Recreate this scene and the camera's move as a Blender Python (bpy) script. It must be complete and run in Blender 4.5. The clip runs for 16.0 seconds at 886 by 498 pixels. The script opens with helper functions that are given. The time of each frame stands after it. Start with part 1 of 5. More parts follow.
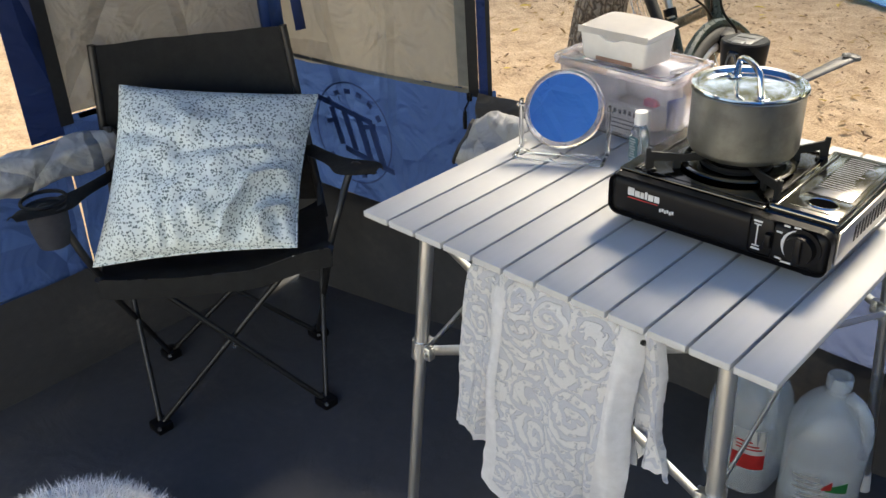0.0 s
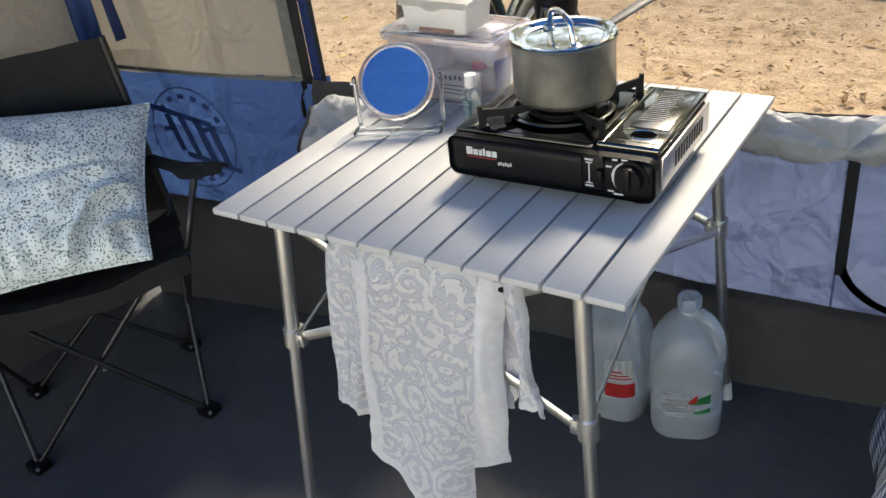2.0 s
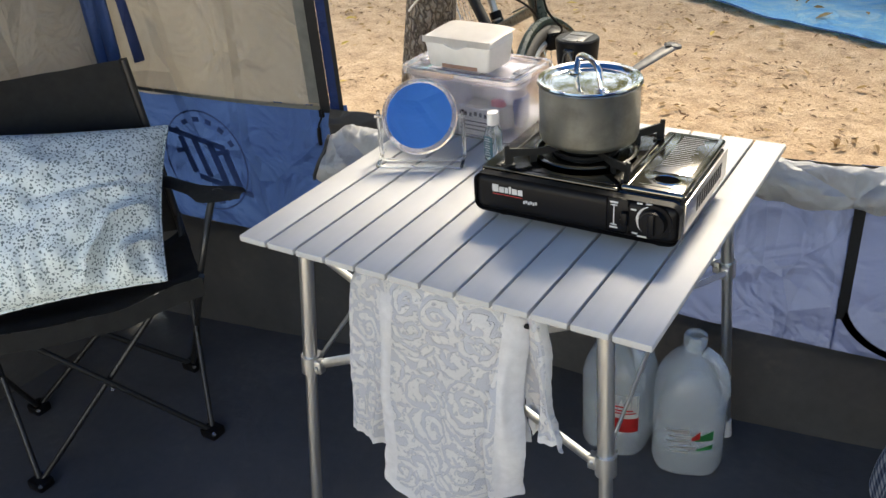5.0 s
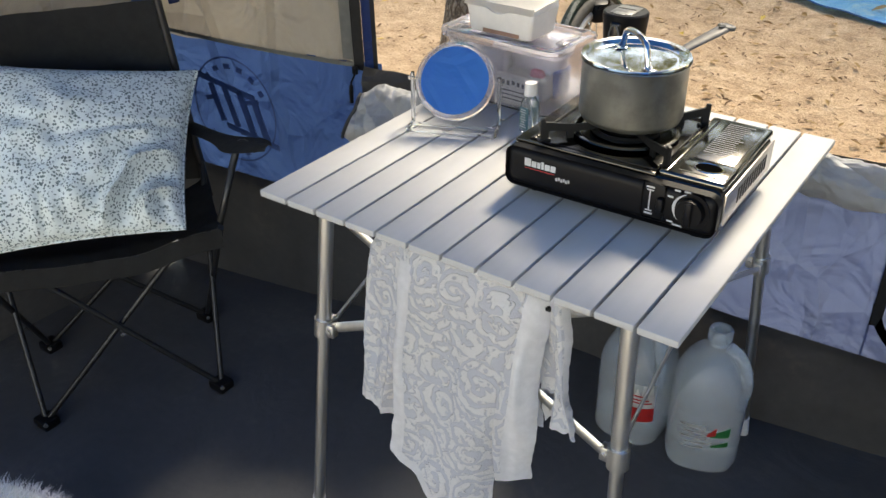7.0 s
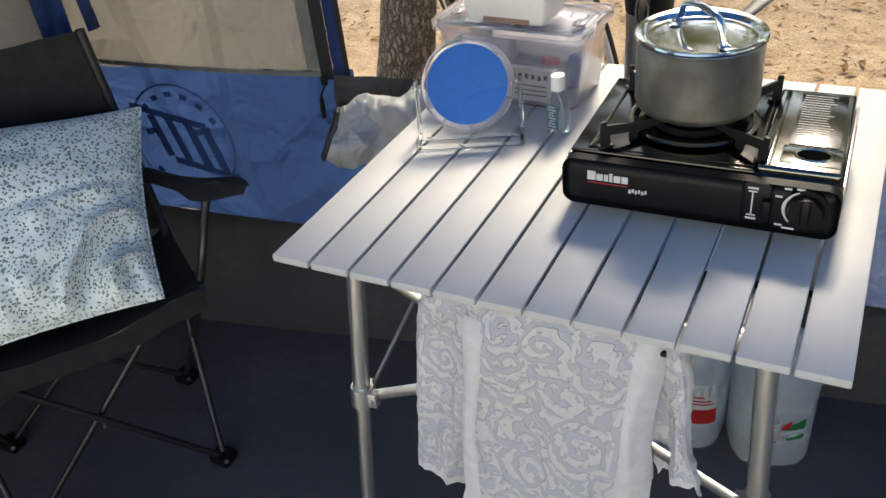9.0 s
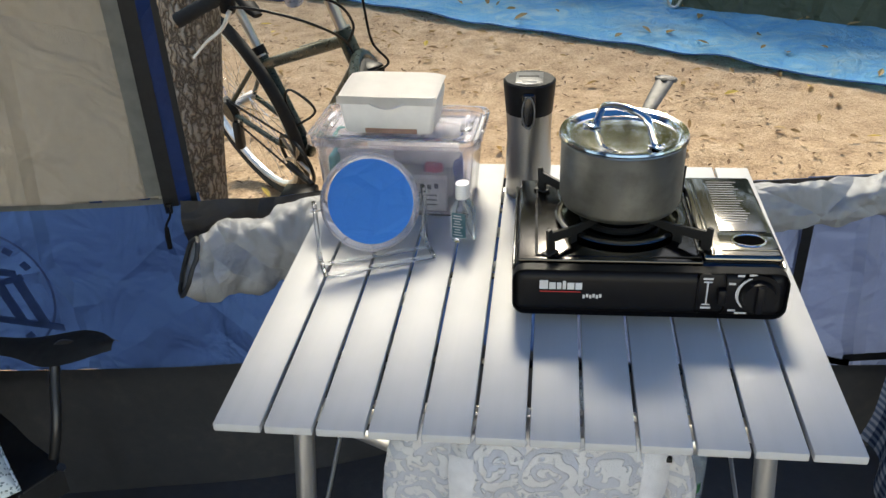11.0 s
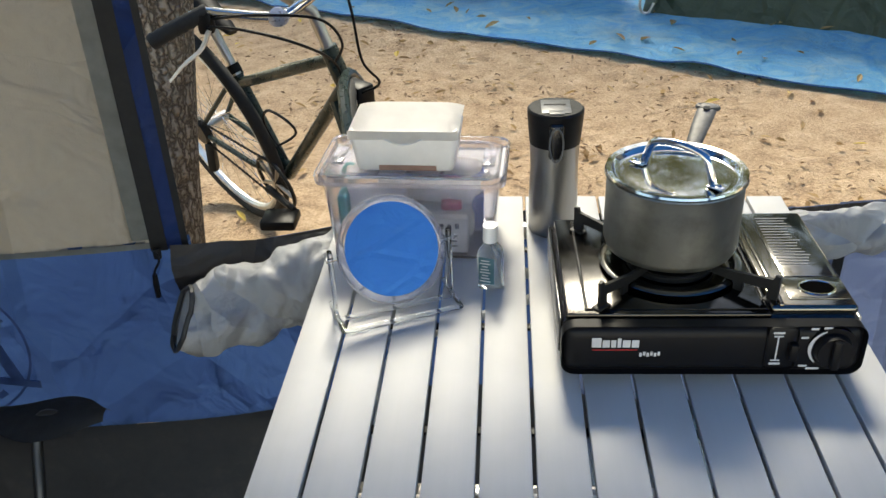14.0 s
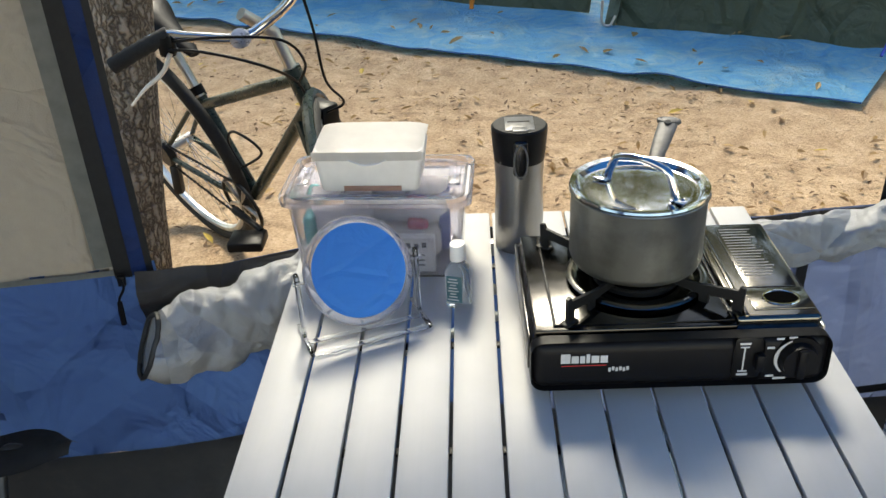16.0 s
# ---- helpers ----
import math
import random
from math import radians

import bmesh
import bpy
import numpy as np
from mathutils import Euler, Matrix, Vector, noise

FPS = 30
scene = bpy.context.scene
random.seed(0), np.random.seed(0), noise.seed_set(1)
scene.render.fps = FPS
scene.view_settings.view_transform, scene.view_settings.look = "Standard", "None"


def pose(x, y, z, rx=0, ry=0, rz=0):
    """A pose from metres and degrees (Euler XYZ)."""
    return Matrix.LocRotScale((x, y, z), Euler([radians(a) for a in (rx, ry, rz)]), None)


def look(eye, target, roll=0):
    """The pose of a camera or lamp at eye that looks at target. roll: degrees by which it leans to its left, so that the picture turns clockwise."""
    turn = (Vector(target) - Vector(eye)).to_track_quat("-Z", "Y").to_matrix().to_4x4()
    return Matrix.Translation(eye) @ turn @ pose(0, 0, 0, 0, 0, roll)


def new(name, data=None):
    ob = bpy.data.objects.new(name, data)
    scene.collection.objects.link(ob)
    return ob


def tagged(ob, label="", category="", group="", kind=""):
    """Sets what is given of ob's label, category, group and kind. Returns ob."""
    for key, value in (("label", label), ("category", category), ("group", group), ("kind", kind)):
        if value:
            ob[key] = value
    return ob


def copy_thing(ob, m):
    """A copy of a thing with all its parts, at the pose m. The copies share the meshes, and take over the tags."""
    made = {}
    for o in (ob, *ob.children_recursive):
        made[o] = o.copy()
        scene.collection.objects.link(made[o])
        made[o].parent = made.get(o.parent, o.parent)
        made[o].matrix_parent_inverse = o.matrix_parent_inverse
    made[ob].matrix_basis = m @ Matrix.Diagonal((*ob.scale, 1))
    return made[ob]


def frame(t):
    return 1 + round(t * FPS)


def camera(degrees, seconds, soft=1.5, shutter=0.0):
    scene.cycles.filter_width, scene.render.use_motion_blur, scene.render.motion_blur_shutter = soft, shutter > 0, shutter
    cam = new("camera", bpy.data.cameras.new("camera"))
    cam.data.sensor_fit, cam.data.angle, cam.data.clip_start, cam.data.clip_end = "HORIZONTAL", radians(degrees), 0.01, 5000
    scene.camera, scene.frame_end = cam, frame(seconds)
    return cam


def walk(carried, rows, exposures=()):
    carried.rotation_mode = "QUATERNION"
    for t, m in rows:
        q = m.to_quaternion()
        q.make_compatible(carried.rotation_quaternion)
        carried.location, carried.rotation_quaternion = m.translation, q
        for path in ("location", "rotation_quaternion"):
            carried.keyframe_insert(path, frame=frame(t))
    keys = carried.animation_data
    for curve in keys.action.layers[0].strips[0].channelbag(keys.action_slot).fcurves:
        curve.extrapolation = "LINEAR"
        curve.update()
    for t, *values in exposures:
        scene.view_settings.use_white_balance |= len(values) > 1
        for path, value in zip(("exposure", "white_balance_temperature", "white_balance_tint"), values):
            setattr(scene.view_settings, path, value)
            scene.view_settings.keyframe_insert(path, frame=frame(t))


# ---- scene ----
cam = camera(52.6, 16.0)
PATH = [
    (0, (0.645, -1.179, 1.344), (-0.579, 0.063, 0.367), -2.7),
    (0.5, (0.698, -1.161, 1.345), (-0.477, 0.12, 0.356), -2.0),
    (1, (0.724, -1.148, 1.326), (-0.438, 0.127, 0.315), -3.4),
    (1.5, (0.703, -1.168, 1.333), (-0.369, 0.179, 0.314), -6.4),
    (2, (0.686, -1.197, 1.333), (-0.305, 0.212, 0.317), -7.0),
    (2.5, (0.68, -1.236, 1.32), (-0.266, 0.199, 0.297), -5.3),
    (3, (0.694, -1.259, 1.342), (-0.242, 0.189, 0.329), -4.4),
    (3.5, (0.691, -1.241, 1.339), (-0.247, 0.224, 0.353), -4.4),
    (4, (0.686, -1.245, 1.333), (-0.269, 0.213, 0.353), -4.1),
    (4.2, (0.678, -1.247, 1.344), (-0.286, 0.206, 0.365), -4.0),
    (6.3, (0.594, -1.249, 1.379), (-0.348, 0.222, 0.403), -4.3),
    (6.5, (0.601, -1.243, 1.372), (-0.349, 0.216, 0.388), -3.3),
    (7, (0.611, -1.209, 1.354), (-0.373, 0.185, 0.313), -0.5),
    (7.5, (0.595, -1.176, 1.335), (-0.431, 0.142, 0.234), -1.7),
    (8, (0.525, -1.162, 1.351), (-0.458, 0.197, 0.262), -5.7),
    (8.5, (0.412, -1.151, 1.337), (-0.469, 0.263, 0.231), -7.2),
    (9, (0.316, -1.093, 1.335), (-0.487, 0.359, 0.218), -6.0),
    (9.5, (0.226, -1.047, 1.323), (-0.464, 0.468, 0.215), -4.1),
    (10, (0.11, -1.071, 1.34), (-0.306, 0.582, 0.294), -2.5),
    (10.2, (0.064, -1.082, 1.351), (-0.279, 0.606, 0.335), -3.1),
    (12.3, (-0.003, -0.988, 1.355), (-0.167, 0.74, 0.361), -1.0),
    (12.5, (-0.008, -0.964, 1.345), (-0.179, 0.759, 0.344), -1.0),
    (13, (-0.059, -0.976, 1.361), (-0.189, 0.757, 0.372), -1.6),
    (13.5, (-0.09, -0.973, 1.352), (-0.218, 0.763, 0.367), -2.1),
    (14, (-0.09, -0.954, 1.351), (-0.226, 0.775, 0.356), -2.1),
    (14.5, (-0.09, -0.946, 1.354), (-0.224, 0.786, 0.363), -1.8),
    (15, (-0.082, -0.935, 1.355), (-0.212, 0.801, 0.37), -2.0),
    (15.5, (-0.083, -0.935, 1.356), (-0.181, 0.803, 0.371), -2.6),
    (16, (-0.085, -0.949, 1.356), (-0.156, 0.798, 0.386), -2.6),
]
walk(cam, [(t, look(eye, target, roll)) for t, eye, target, roll in PATH], exposures=[(0, 1.80, 7800, 8), (4.2, 1.84, 7700, 8), (7, 1.74, 7800, 8), (9.5, 1.66, 7600, 8), (12, 1.56, 7250, 4), (16, 1.56, 7250, 4)])

# ---------------------------------------------------------------- light
world = bpy.data.worlds.new("world")
scene.world = world
world.use_nodes = True
wn = world.node_tree
sky = wn.nodes.new("ShaderNodeTexSky")
sky.sky_type = "NISHITA"
sky.sun_disc = False
SUN_EL, SUN_AZ = radians(49), radians(-5)
sky.sun_elevation, sky.sun_rotation = SUN_EL, SUN_AZ
wn.links.new(sky.outputs[0], wn.nodes["Background"].inputs[0])
wn.nodes["Background"].inputs[1].default_value = 0.14
sun = new("sun", bpy.data.lights.new("sun", "SUN"))
sun.data.energy, sun.data.angle, sun.data.color = 2.3, radians(14), (1.0, 0.95, 0.86)
sun.matrix_world = look((0, 0, 0), (-math.sin(SUN_AZ) * math.cos(SUN_EL), -math.cos(SUN_AZ) * math.cos(SUN_EL), -math.sin(SUN_EL)))

# area lamp added in the unseen entrance behind, a warm fill in place of daylight
entrance = new("entrance_fill", bpy.data.lights.new("entrance_fill", "AREA"))
entrance.data.shape, entrance.data.size, entrance.data.size_y = "RECTANGLE", 3.0, 1.3
entrance.data.energy, entrance.data.color = 6.2, (1.0, 0.93, 0.84)
entrance.matrix_world = look((0.3, -2.06, 0.75), (0.3, 0.0, 0.75))


# ---------------------------------------------------------------- materials
class Nodes:
    """A material's node tree with short ways to add nodes."""

    def __init__(self, name):
        self.m = bpy.data.materials.new(name)
        self.m.use_nodes = True
        self.t = self.m.node_tree
        self.b = self.t.nodes["Principled BSDF"]
        self.co = self.t.nodes.new("ShaderNodeTexCoord").outputs["Object"]

    def link(self, a, b):
        self.t.links.new(a, b)

    def noise(self, scale, detail=4.0, rough=0.55, distort=0.0, vec=None):
        n = self.t.nodes.new("ShaderNodeTexNoise")
        n.inputs["Scale"].default_value, n.inputs["Detail"].default_value = scale, detail
        n.inputs["Roughness"].default_value, n.inputs["Distortion"].default_value = rough, distort
        self.link(vec or self.co, n.inputs["Vector"])
        return n.outputs["Fac"]

    def voronoi(self, scale, feature="F1", out="Distance", vec=None):
        n = self.t.nodes.new("ShaderNodeTexVoronoi")
        n.feature = feature
        n.inputs["Scale"].default_value = scale
        self.link(vec or self.co, n.inputs["Vector"])
        return n.outputs[out]

    def scaled(self, x, y, z, vec=None):
        n = self.t.nodes.new("ShaderNodeMapping")
        n.inputs["Scale"].default_value = (x, y, z)
        self.link(vec or self.co, n.inputs["Vector"])
        return n.outputs[0]

    def ramp(self, fac, *stops):
        n = self.t.nodes.new("ShaderNodeValToRGB")
        e = n.color_ramp.elements
        while len(e) < len(stops):
            e.new(0.5)
        for s, (p, c) in zip(e, stops):
            s.position = p
            s.color = (*c, 1) if isinstance(c, tuple) else (c, c, c, 1)
        self.link(fac, n.inputs[0])
        return n.outputs[0]

    def mix(self, fac, a, b, how="MIX"):
        n = self.t.nodes.new("ShaderNodeMix")
        n.data_type, n.blend_type = "RGBA", how
        for socket, v in ((n.inputs[0], fac), (n.inputs[6], a), (n.inputs[7], b)):
            if isinstance(v, (int, float)):
                socket.default_value = v
            elif isinstance(v, tuple):
                socket.default_value = (*v, 1)
            else:
                self.link(v, socket)
        return n.outputs[2]

    def math(self, op, a, b=0.0):
        n = self.t.nodes.new("ShaderNodeMath")
        n.operation = op
        for socket, v in zip(n.inputs, (a, b)):
            if isinstance(v, (int, float)):
                socket.default_value = v
            else:
                self.link(v, socket)
        return n.outputs[0]

    def bump(self, fac, strength=0.3, dist=0.002):
        n = self.t.nodes.new("ShaderNodeBump")
        n.inputs["Strength"].default_value, n.inputs["Distance"].default_value = strength, dist
        self.link(fac, n.inputs["Height"])
        self.link(n.outputs[0], self.b.inputs["Normal"])
        return n.outputs[0]

    def color(self, c):
        if isinstance(c, tuple):
            self.b.inputs["Base Color"].default_value = (*c, 1)
        else:
            self.link(c, self.b.inputs["Base Color"])
        return self

    def rough(self, r):
        if isinstance(r, (int, float)):
            self.b.inputs["Roughness"].default_value = r
        else:
            self.link(r, self.b.inputs["Roughness"])
        return self

    def metal(self, v=1.0):
        self.b.inputs["Metallic"].default_value = v
        return self


def plain(name, col, rough=0.5, metal=0.0, vary=0.12, scale=40.0, bump=0.0, bump_scale=300.0):
    k = Nodes(name)
    dark = tuple(c * (1 - vary) for c in col)
    lite = tuple(min(1, c * (1 + vary)) for c in col)
    k.color(k.ramp(k.noise(scale), (0.3, dark), (0.7, lite)))
    k.rough(k.ramp(k.noise(scale * 2.3), (0.3, max(0.02, rough - 0.06)), (0.7, min(1, rough + 0.06)))).metal(metal)
    if bump:
        k.bump(k.noise(bump_scale), bump, 0.001)
    return k.m


def fabric(name, col, through_col, see=0.45, wrinkle=0.5, rough=0.55):
    """Thin tent cloth that lets some light pass."""
    k = Nodes(name)
    big = k.noise(2.2, 3.0)
    k.color(k.ramp(k.mix(0.4, big, k.noise(60.0)), (0.3, tuple(c * 0.88 for c in col)), (0.7, tuple(min(1, c * 1.1) for c in col))))
    k.rough(rough)
    crease = k.voronoi(5.0, "DISTANCE_TO_EDGE", vec=k.scaled(1.0, 1.0, 0.55))
    h = k.math("ADD", k.math("MULTIPLY", k.ramp(crease, (0.0, 0.0), (0.12, 1.0)), 0.35), k.math("ADD", k.noise(7.0, 3.0, 0.5, 0.8), k.math("MULTIPLY", k.noise(500.0), 0.03)))
    nrm = k.bump(h, min(1.0, wrinkle * 2.0), 0.05)
    tr = k.t.nodes.new("ShaderNodeBsdfTranslucent")
    tr.inputs[0].default_value = (*through_col, 1)
    k.link(nrm, tr.inputs[1])
    ms = k.t.nodes.new("ShaderNodeMixShader")
    ms.inputs[0].default_value = see
    k.link(k.b.outputs[0], ms.inputs[1])
    k.link(tr.outputs[0], ms.inputs[2])
    k.link(ms.outputs[0], k.t.nodes["Material Output"].inputs[0])
    return k.m


def clear(name, col, rough=0.06, solid=0.0, ior=1.45):
    """Clear or milky plastic: part transmission, part body."""
    k = Nodes(name)
    k.color(col).rough(rough)
    k.b.inputs["IOR"].default_value = ior
    k.b.inputs["Transmission Weight"].default_value = 1 - solid
    k.bump(k.noise(30.0), 0.08, 0.001)
    return k.m


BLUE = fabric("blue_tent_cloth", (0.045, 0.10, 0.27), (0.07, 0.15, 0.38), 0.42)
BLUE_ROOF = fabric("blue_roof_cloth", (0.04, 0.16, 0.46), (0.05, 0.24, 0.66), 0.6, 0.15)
NAVY = fabric("navy_binding", (0.012, 0.03, 0.11), (0.01, 0.04, 0.2), 0.2)
GREY = fabric("grey_tent_cloth", (0.35, 0.335, 0.305), (0.36, 0.34, 0.30), 0.33)
MIXED = fabric("grey_blue_cloth", (0.15, 0.20, 0.36), (0.20, 0.26, 0.44), 0.45)
SILVER = fabric("silver_flap_cloth", (0.37, 0.375, 0.38), (0.3, 0.3, 0.29), 0.15, 0.9, 0.36)
SILL = fabric("dark_grey_cloth", (0.09, 0.085, 0.085), (0.05, 0.05, 0.05), 0.15)
TAPE = plain("black_zip_tape", (0.015, 0.016, 0.018), 0.6, bump=0.4, bump_scale=700)
GREYTAPE = plain("grey_seam_tape", (0.22, 0.22, 0.20), 0.7, bump=0.4, bump_scale=700)
BLACKPL = plain("black_plastic", (0.005, 0.005, 0.006), 0.42)
BLACKPL.node_tree.nodes["Principled BSDF"].inputs["Specular IOR Level"].default_value = 0.16
INK = plain("dark_blue_print", (0.028, 0.062, 0.18), 0.6)


def floor_material():
    k = Nodes("black_groundsheet")
    n = k.noise(3.0, 6.0)
    k.color(k.ramp(k.mix(0.35, n, k.noise(45.0, 6.0)), (0.3, (0.048, 0.050, 0.056)), (0.55, (0.066, 0.068, 0.074)), (0.78, (0.12, 0.115, 0.112))))
    k.rough(k.ramp(k.noise(9.0), (0.3, 0.42), (0.7, 0.62)))
    k.bump(k.math("ADD", k.noise(5.0, 4.0, 0.5, 1.0), k.math("MULTIPLY", k.noise(260.0), 0.05)), 0.5, 0.012)
    return k.m


def sand_material():
    k = Nodes("sandy_soil")
    big, mid, fine = k.noise(0.9, 4.0), k.noise(9.0, 6.0, 0.65), k.noise(90.0, 5.0, 0.7)
    c = k.ramp(k.mix(0.5, mid, fine), (0.34, (0.20, 0.125, 0.072)), (0.45, (0.44, 0.295, 0.175)), (0.55, (0.60, 0.425, 0.265)), (0.70, (0.76, 0.585, 0.41)))
    c = k.mix(k.ramp(big, (0.35, 0.0), (0.7, 0.45)), c, (0.50, 0.335, 0.20))
    bits = k.ramp(k.voronoi(34.0, vec=k.scaled(1.0, 1.9, 1.0)), (0.0, 0.8), (0.10, 0.8), (0.17, 0.0))
    keep = k.ramp(k.noise(2.6, 4.0), (0.42, 0.0), (0.56, 1.0))
    c = k.mix(k.math("MULTIPLY", bits, keep), c, (0.13, 0.075, 0.042))
    k.color(c).rough(0.95)
    k.bump(k.math("ADD", k.math("MULTIPLY", mid, 1.0), k.math("MULTIPLY", fine, 0.35)), 1.0, 0.035)
    return k.m


def slat_material():
    k = Nodes("white_anodised_aluminium")
    streak = k.noise(60.0, 3.0, vec=k.scaled(1.0, 0.04, 1.0))
    k.color(k.ramp(k.mix(0.5, streak, k.noise(14.0)), (0.3, (0.395, 0.395, 0.395)), (0.7, (0.455, 0.453, 0.45))))
    k.rough(k.ramp(streak, (0.3, 0.52), (0.7, 0.62))).metal(0.0)
    k.bump(k.noise(420.0, vec=k.scaled(1.0, 0.1, 1.0)), 0.06, 0.0006)
    return k.m


def brushed(name, col, lo, hi, axis=(1.0, 0.05, 1.0), scale=160.0, stain=0.25):
    k = Nodes(name)
    s = k.noise(scale, 3.0, vec=k.scaled(*axis))
    spot = k.ramp(k.noise(24.0, 6.0, 0.6), (0.45, 0.0), (0.75, stain))
    k.color(k.mix(spot, k.ramp(s, (0.3, tuple(c * 0.9 for c in col)), (0.7, col)), tuple(c * 0.55 for c in col)))
    k.rough(k.ramp(k.mix(0.5, s, k.noise(18.0)), (0.3, lo), (0.7, hi))).metal(1.0)
    k.bump(s, 0.05, 0.0005)
    return k.m


def cushion_material():
    k = Nodes("speckled_cushion_cotton")
    wob = k.t.nodes.new("ShaderNodeVectorMath")
    wob.operation = "ADD"
    nz = k.t.nodes.new("ShaderNodeTexNoise")
    nz.inputs["Scale"].default_value = 90.0
    sc = k.t.nodes.new("ShaderNodeVectorMath")
    sc.operation = "SCALE"
    sc.inputs["Scale"].default_value = 0.010
    k.link(k.co, nz.inputs["Vector"])
    k.link(nz.outputs["Color"], sc.inputs[0])
    k.link(k.co, wob.inputs[0])
    k.link(sc.outputs[0], wob.inputs[1])
    d = k.voronoi(172.0, vec=wob.outputs[0])
    fac = k.ramp(d, (0.0, 1.0), (0.31, 1.0), (0.47, 0.0))
    some = k.ramp(k.voronoi(172.0, "F1", "Color", wob.outputs[0]), (0.12, 0.0), (0.2, 1.0))
    ink = k.ramp(k.noise(30.0), (0.35, (0.08, 0.11, 0.115)), (0.65, (0.20, 0.25, 0.24)))
    c = k.mix(k.math("MULTIPLY", fac, some), (0.66, 0.71, 0.685), ink)
    k.color(c).rough(0.9)
    k.bump(k.noise(650.0), 0.25, 0.001)
    return k.m


def towel_material():
    k = Nodes("damask_towel_terry")
    v = k.scaled(1.0, 0.0, 1.0)
    cell = k.voronoi(14.0, "F1", "Position", v)
    away = k.t.nodes.new("ShaderNodeVectorMath")
    away.operation = "SUBTRACT"
    k.link(v, away.inputs[0])
    k.link(cell, away.inputs[1])
    ln = k.t.nodes.new("ShaderNodeVectorMath")
    ln.operation = "LENGTH"
    k.link(away.outputs[0], ln.inputs[0])
    ax = k.t.nodes.new("ShaderNodeSeparateXYZ")
    k.link(away.outputs[0], ax.inputs[0])
    turn = k.math("ARCTAN2", ax.outputs[2], ax.outputs[0])
    curl = k.math("SINE", k.math("ADD", k.math("ADD", turn, k.math("MULTIPLY", ln.outputs["Value"], 360.0)), k.math("MULTIPLY", k.noise(38.0, 1.0, 0.5, 0.6, v), 9.0)))
    leafy = k.ramp(k.noise(60.0, 1.0, 0.5, 1.6, v), (0.36, 0.0), (0.42, 1.0))
    pat = k.math("MINIMUM", k.ramp(k.math("ADD", k.math("MULTIPLY", curl, 0.5), 0.5), (0.26, 0.0), (0.42, 1.0)), leafy)
    k.color(k.mix(pat, (0.72, 0.73, 0.78), (0.90, 0.89, 0.89))).rough(0.95)
    k.bump(k.math("ADD", k.math("MULTIPLY", pat, 0.8), k.math("MULTIPLY", k.noise(420.0, 3.0, 0.7), 0.5)), 0.7, 0.004)
    return k.m


def bark_material():
    k = Nodes("grey_brown_bark")
    wv = k.t.nodes.new("ShaderNodeVectorMath")
    wv.operation = "MULTIPLY_ADD"
    wn_ = k.t.nodes.new("ShaderNodeTexNoise")
    wn_.inputs["Scale"].default_value = 40.0
    k.link(k.co, wn_.inputs["Vector"])
    k.link(wn_.outputs["Color"], wv.inputs[0])
    wv.inputs[1].default_value = (0.03, 0.03, 0.08)
    k.link(k.co, wv.inputs[2])
    v = k.scaled(1.0, 1.0, 0.30, wv.outputs[0])
    d = k.voronoi(62.0, "DISTANCE_TO_EDGE", vec=v)
    n = k.noise(26.0, 6.0, 0.65, 0.6, v)
    c = k.ramp(k.mix(0.5, k.ramp(d, (0.0, 0.0), (0.25, 1.0)), n), (0.2, (0.09, 0.07, 0.055)), (0.5, (0.30, 0.245, 0.19)), (0.8, (0.47, 0.41, 0.34)))
    k.color(c).rough(0.95)
    k.bump(k.math("ADD", k.ramp(d, (0.0, 0.0), (0.3, 1.0)), n), 1.0, 0.015)
    return k.m


def check_material():
    k = Nodes("blue_gingham_cotton")
    s = k.t.nodes.new("ShaderNodeSeparateXYZ")
    k.link(k.t.nodes["Texture Coordinate"].outputs["UV"], s.inputs[0])
    a = k.math("GREATER_THAN", k.math("FRACT", k.math("MULTIPLY", s.outputs[0], 1.0)), 0.5)
    b = k.math("GREATER_THAN", k.math("FRACT", k.math("MULTIPLY", s.outputs[1], 1.0)), 0.5)
    tone = k.math("MULTIPLY", k.math("ADD", a, b), 0.5)
    k.color(k.ramp(tone, (0.0, (0.62, 0.65, 0.70)), (0.5, (0.20, 0.25, 0.35)), (1.0, (0.035, 0.055, 0.12)))).rough(0.9)
    k.bump(k.noise(500.0), 0.2, 0.001)
    return k.m


def tarp_material():
    k = Nodes("bright_blue_tarpaulin")
    w = k.noise(5.5, 6.0, 0.68, 1.2)
    c = k.ramp(w, (0.36, (0.15, 0.56, 0.94)), (0.52, (0.30, 0.69, 0.96)), (0.66, (0.60, 0.83, 0.97)))
    c = k.mix(k.ramp(k.noise(1.6, 4.0), (0.55, 0.0), (0.75, 0.5)), c, (0.42, 0.46, 0.48))
    k.color(c).rough(0.42)
    k.bump(k.math("ADD", w, k.math("MULTIPLY", k.noise(22.0, 4.0, 0.6, 1.0), 0.5)), 1.0, 0.05)
    return k.m


FLOOR, SAND, SLAT, BARK = floor_material(), sand_material(), slat_material(), bark_material()
ALU = brushed("satin_aluminium_tube", (0.74, 0.72, 0.68), 0.30, 0.42, (1.0, 1.0, 0.05), 120.0, 0.1)
STEEL = brushed("brushed_steel", (0.62, 0.60, 0.57), 0.26, 0.40, (1.0, 1.0, 0.04), 140.0, 0.3)
POT_STEEL = brushed("used_pot_steel", (0.41, 0.405, 0.355), 0.38, 0.55, (1.0, 1.0, 0.35), 40.0, 0.85)
CHROME = brushed("polished_steel", (0.80, 0.80, 0.78), 0.04, 0.10, (1.0, 1.0, 1.0), 40.0, 0.05)
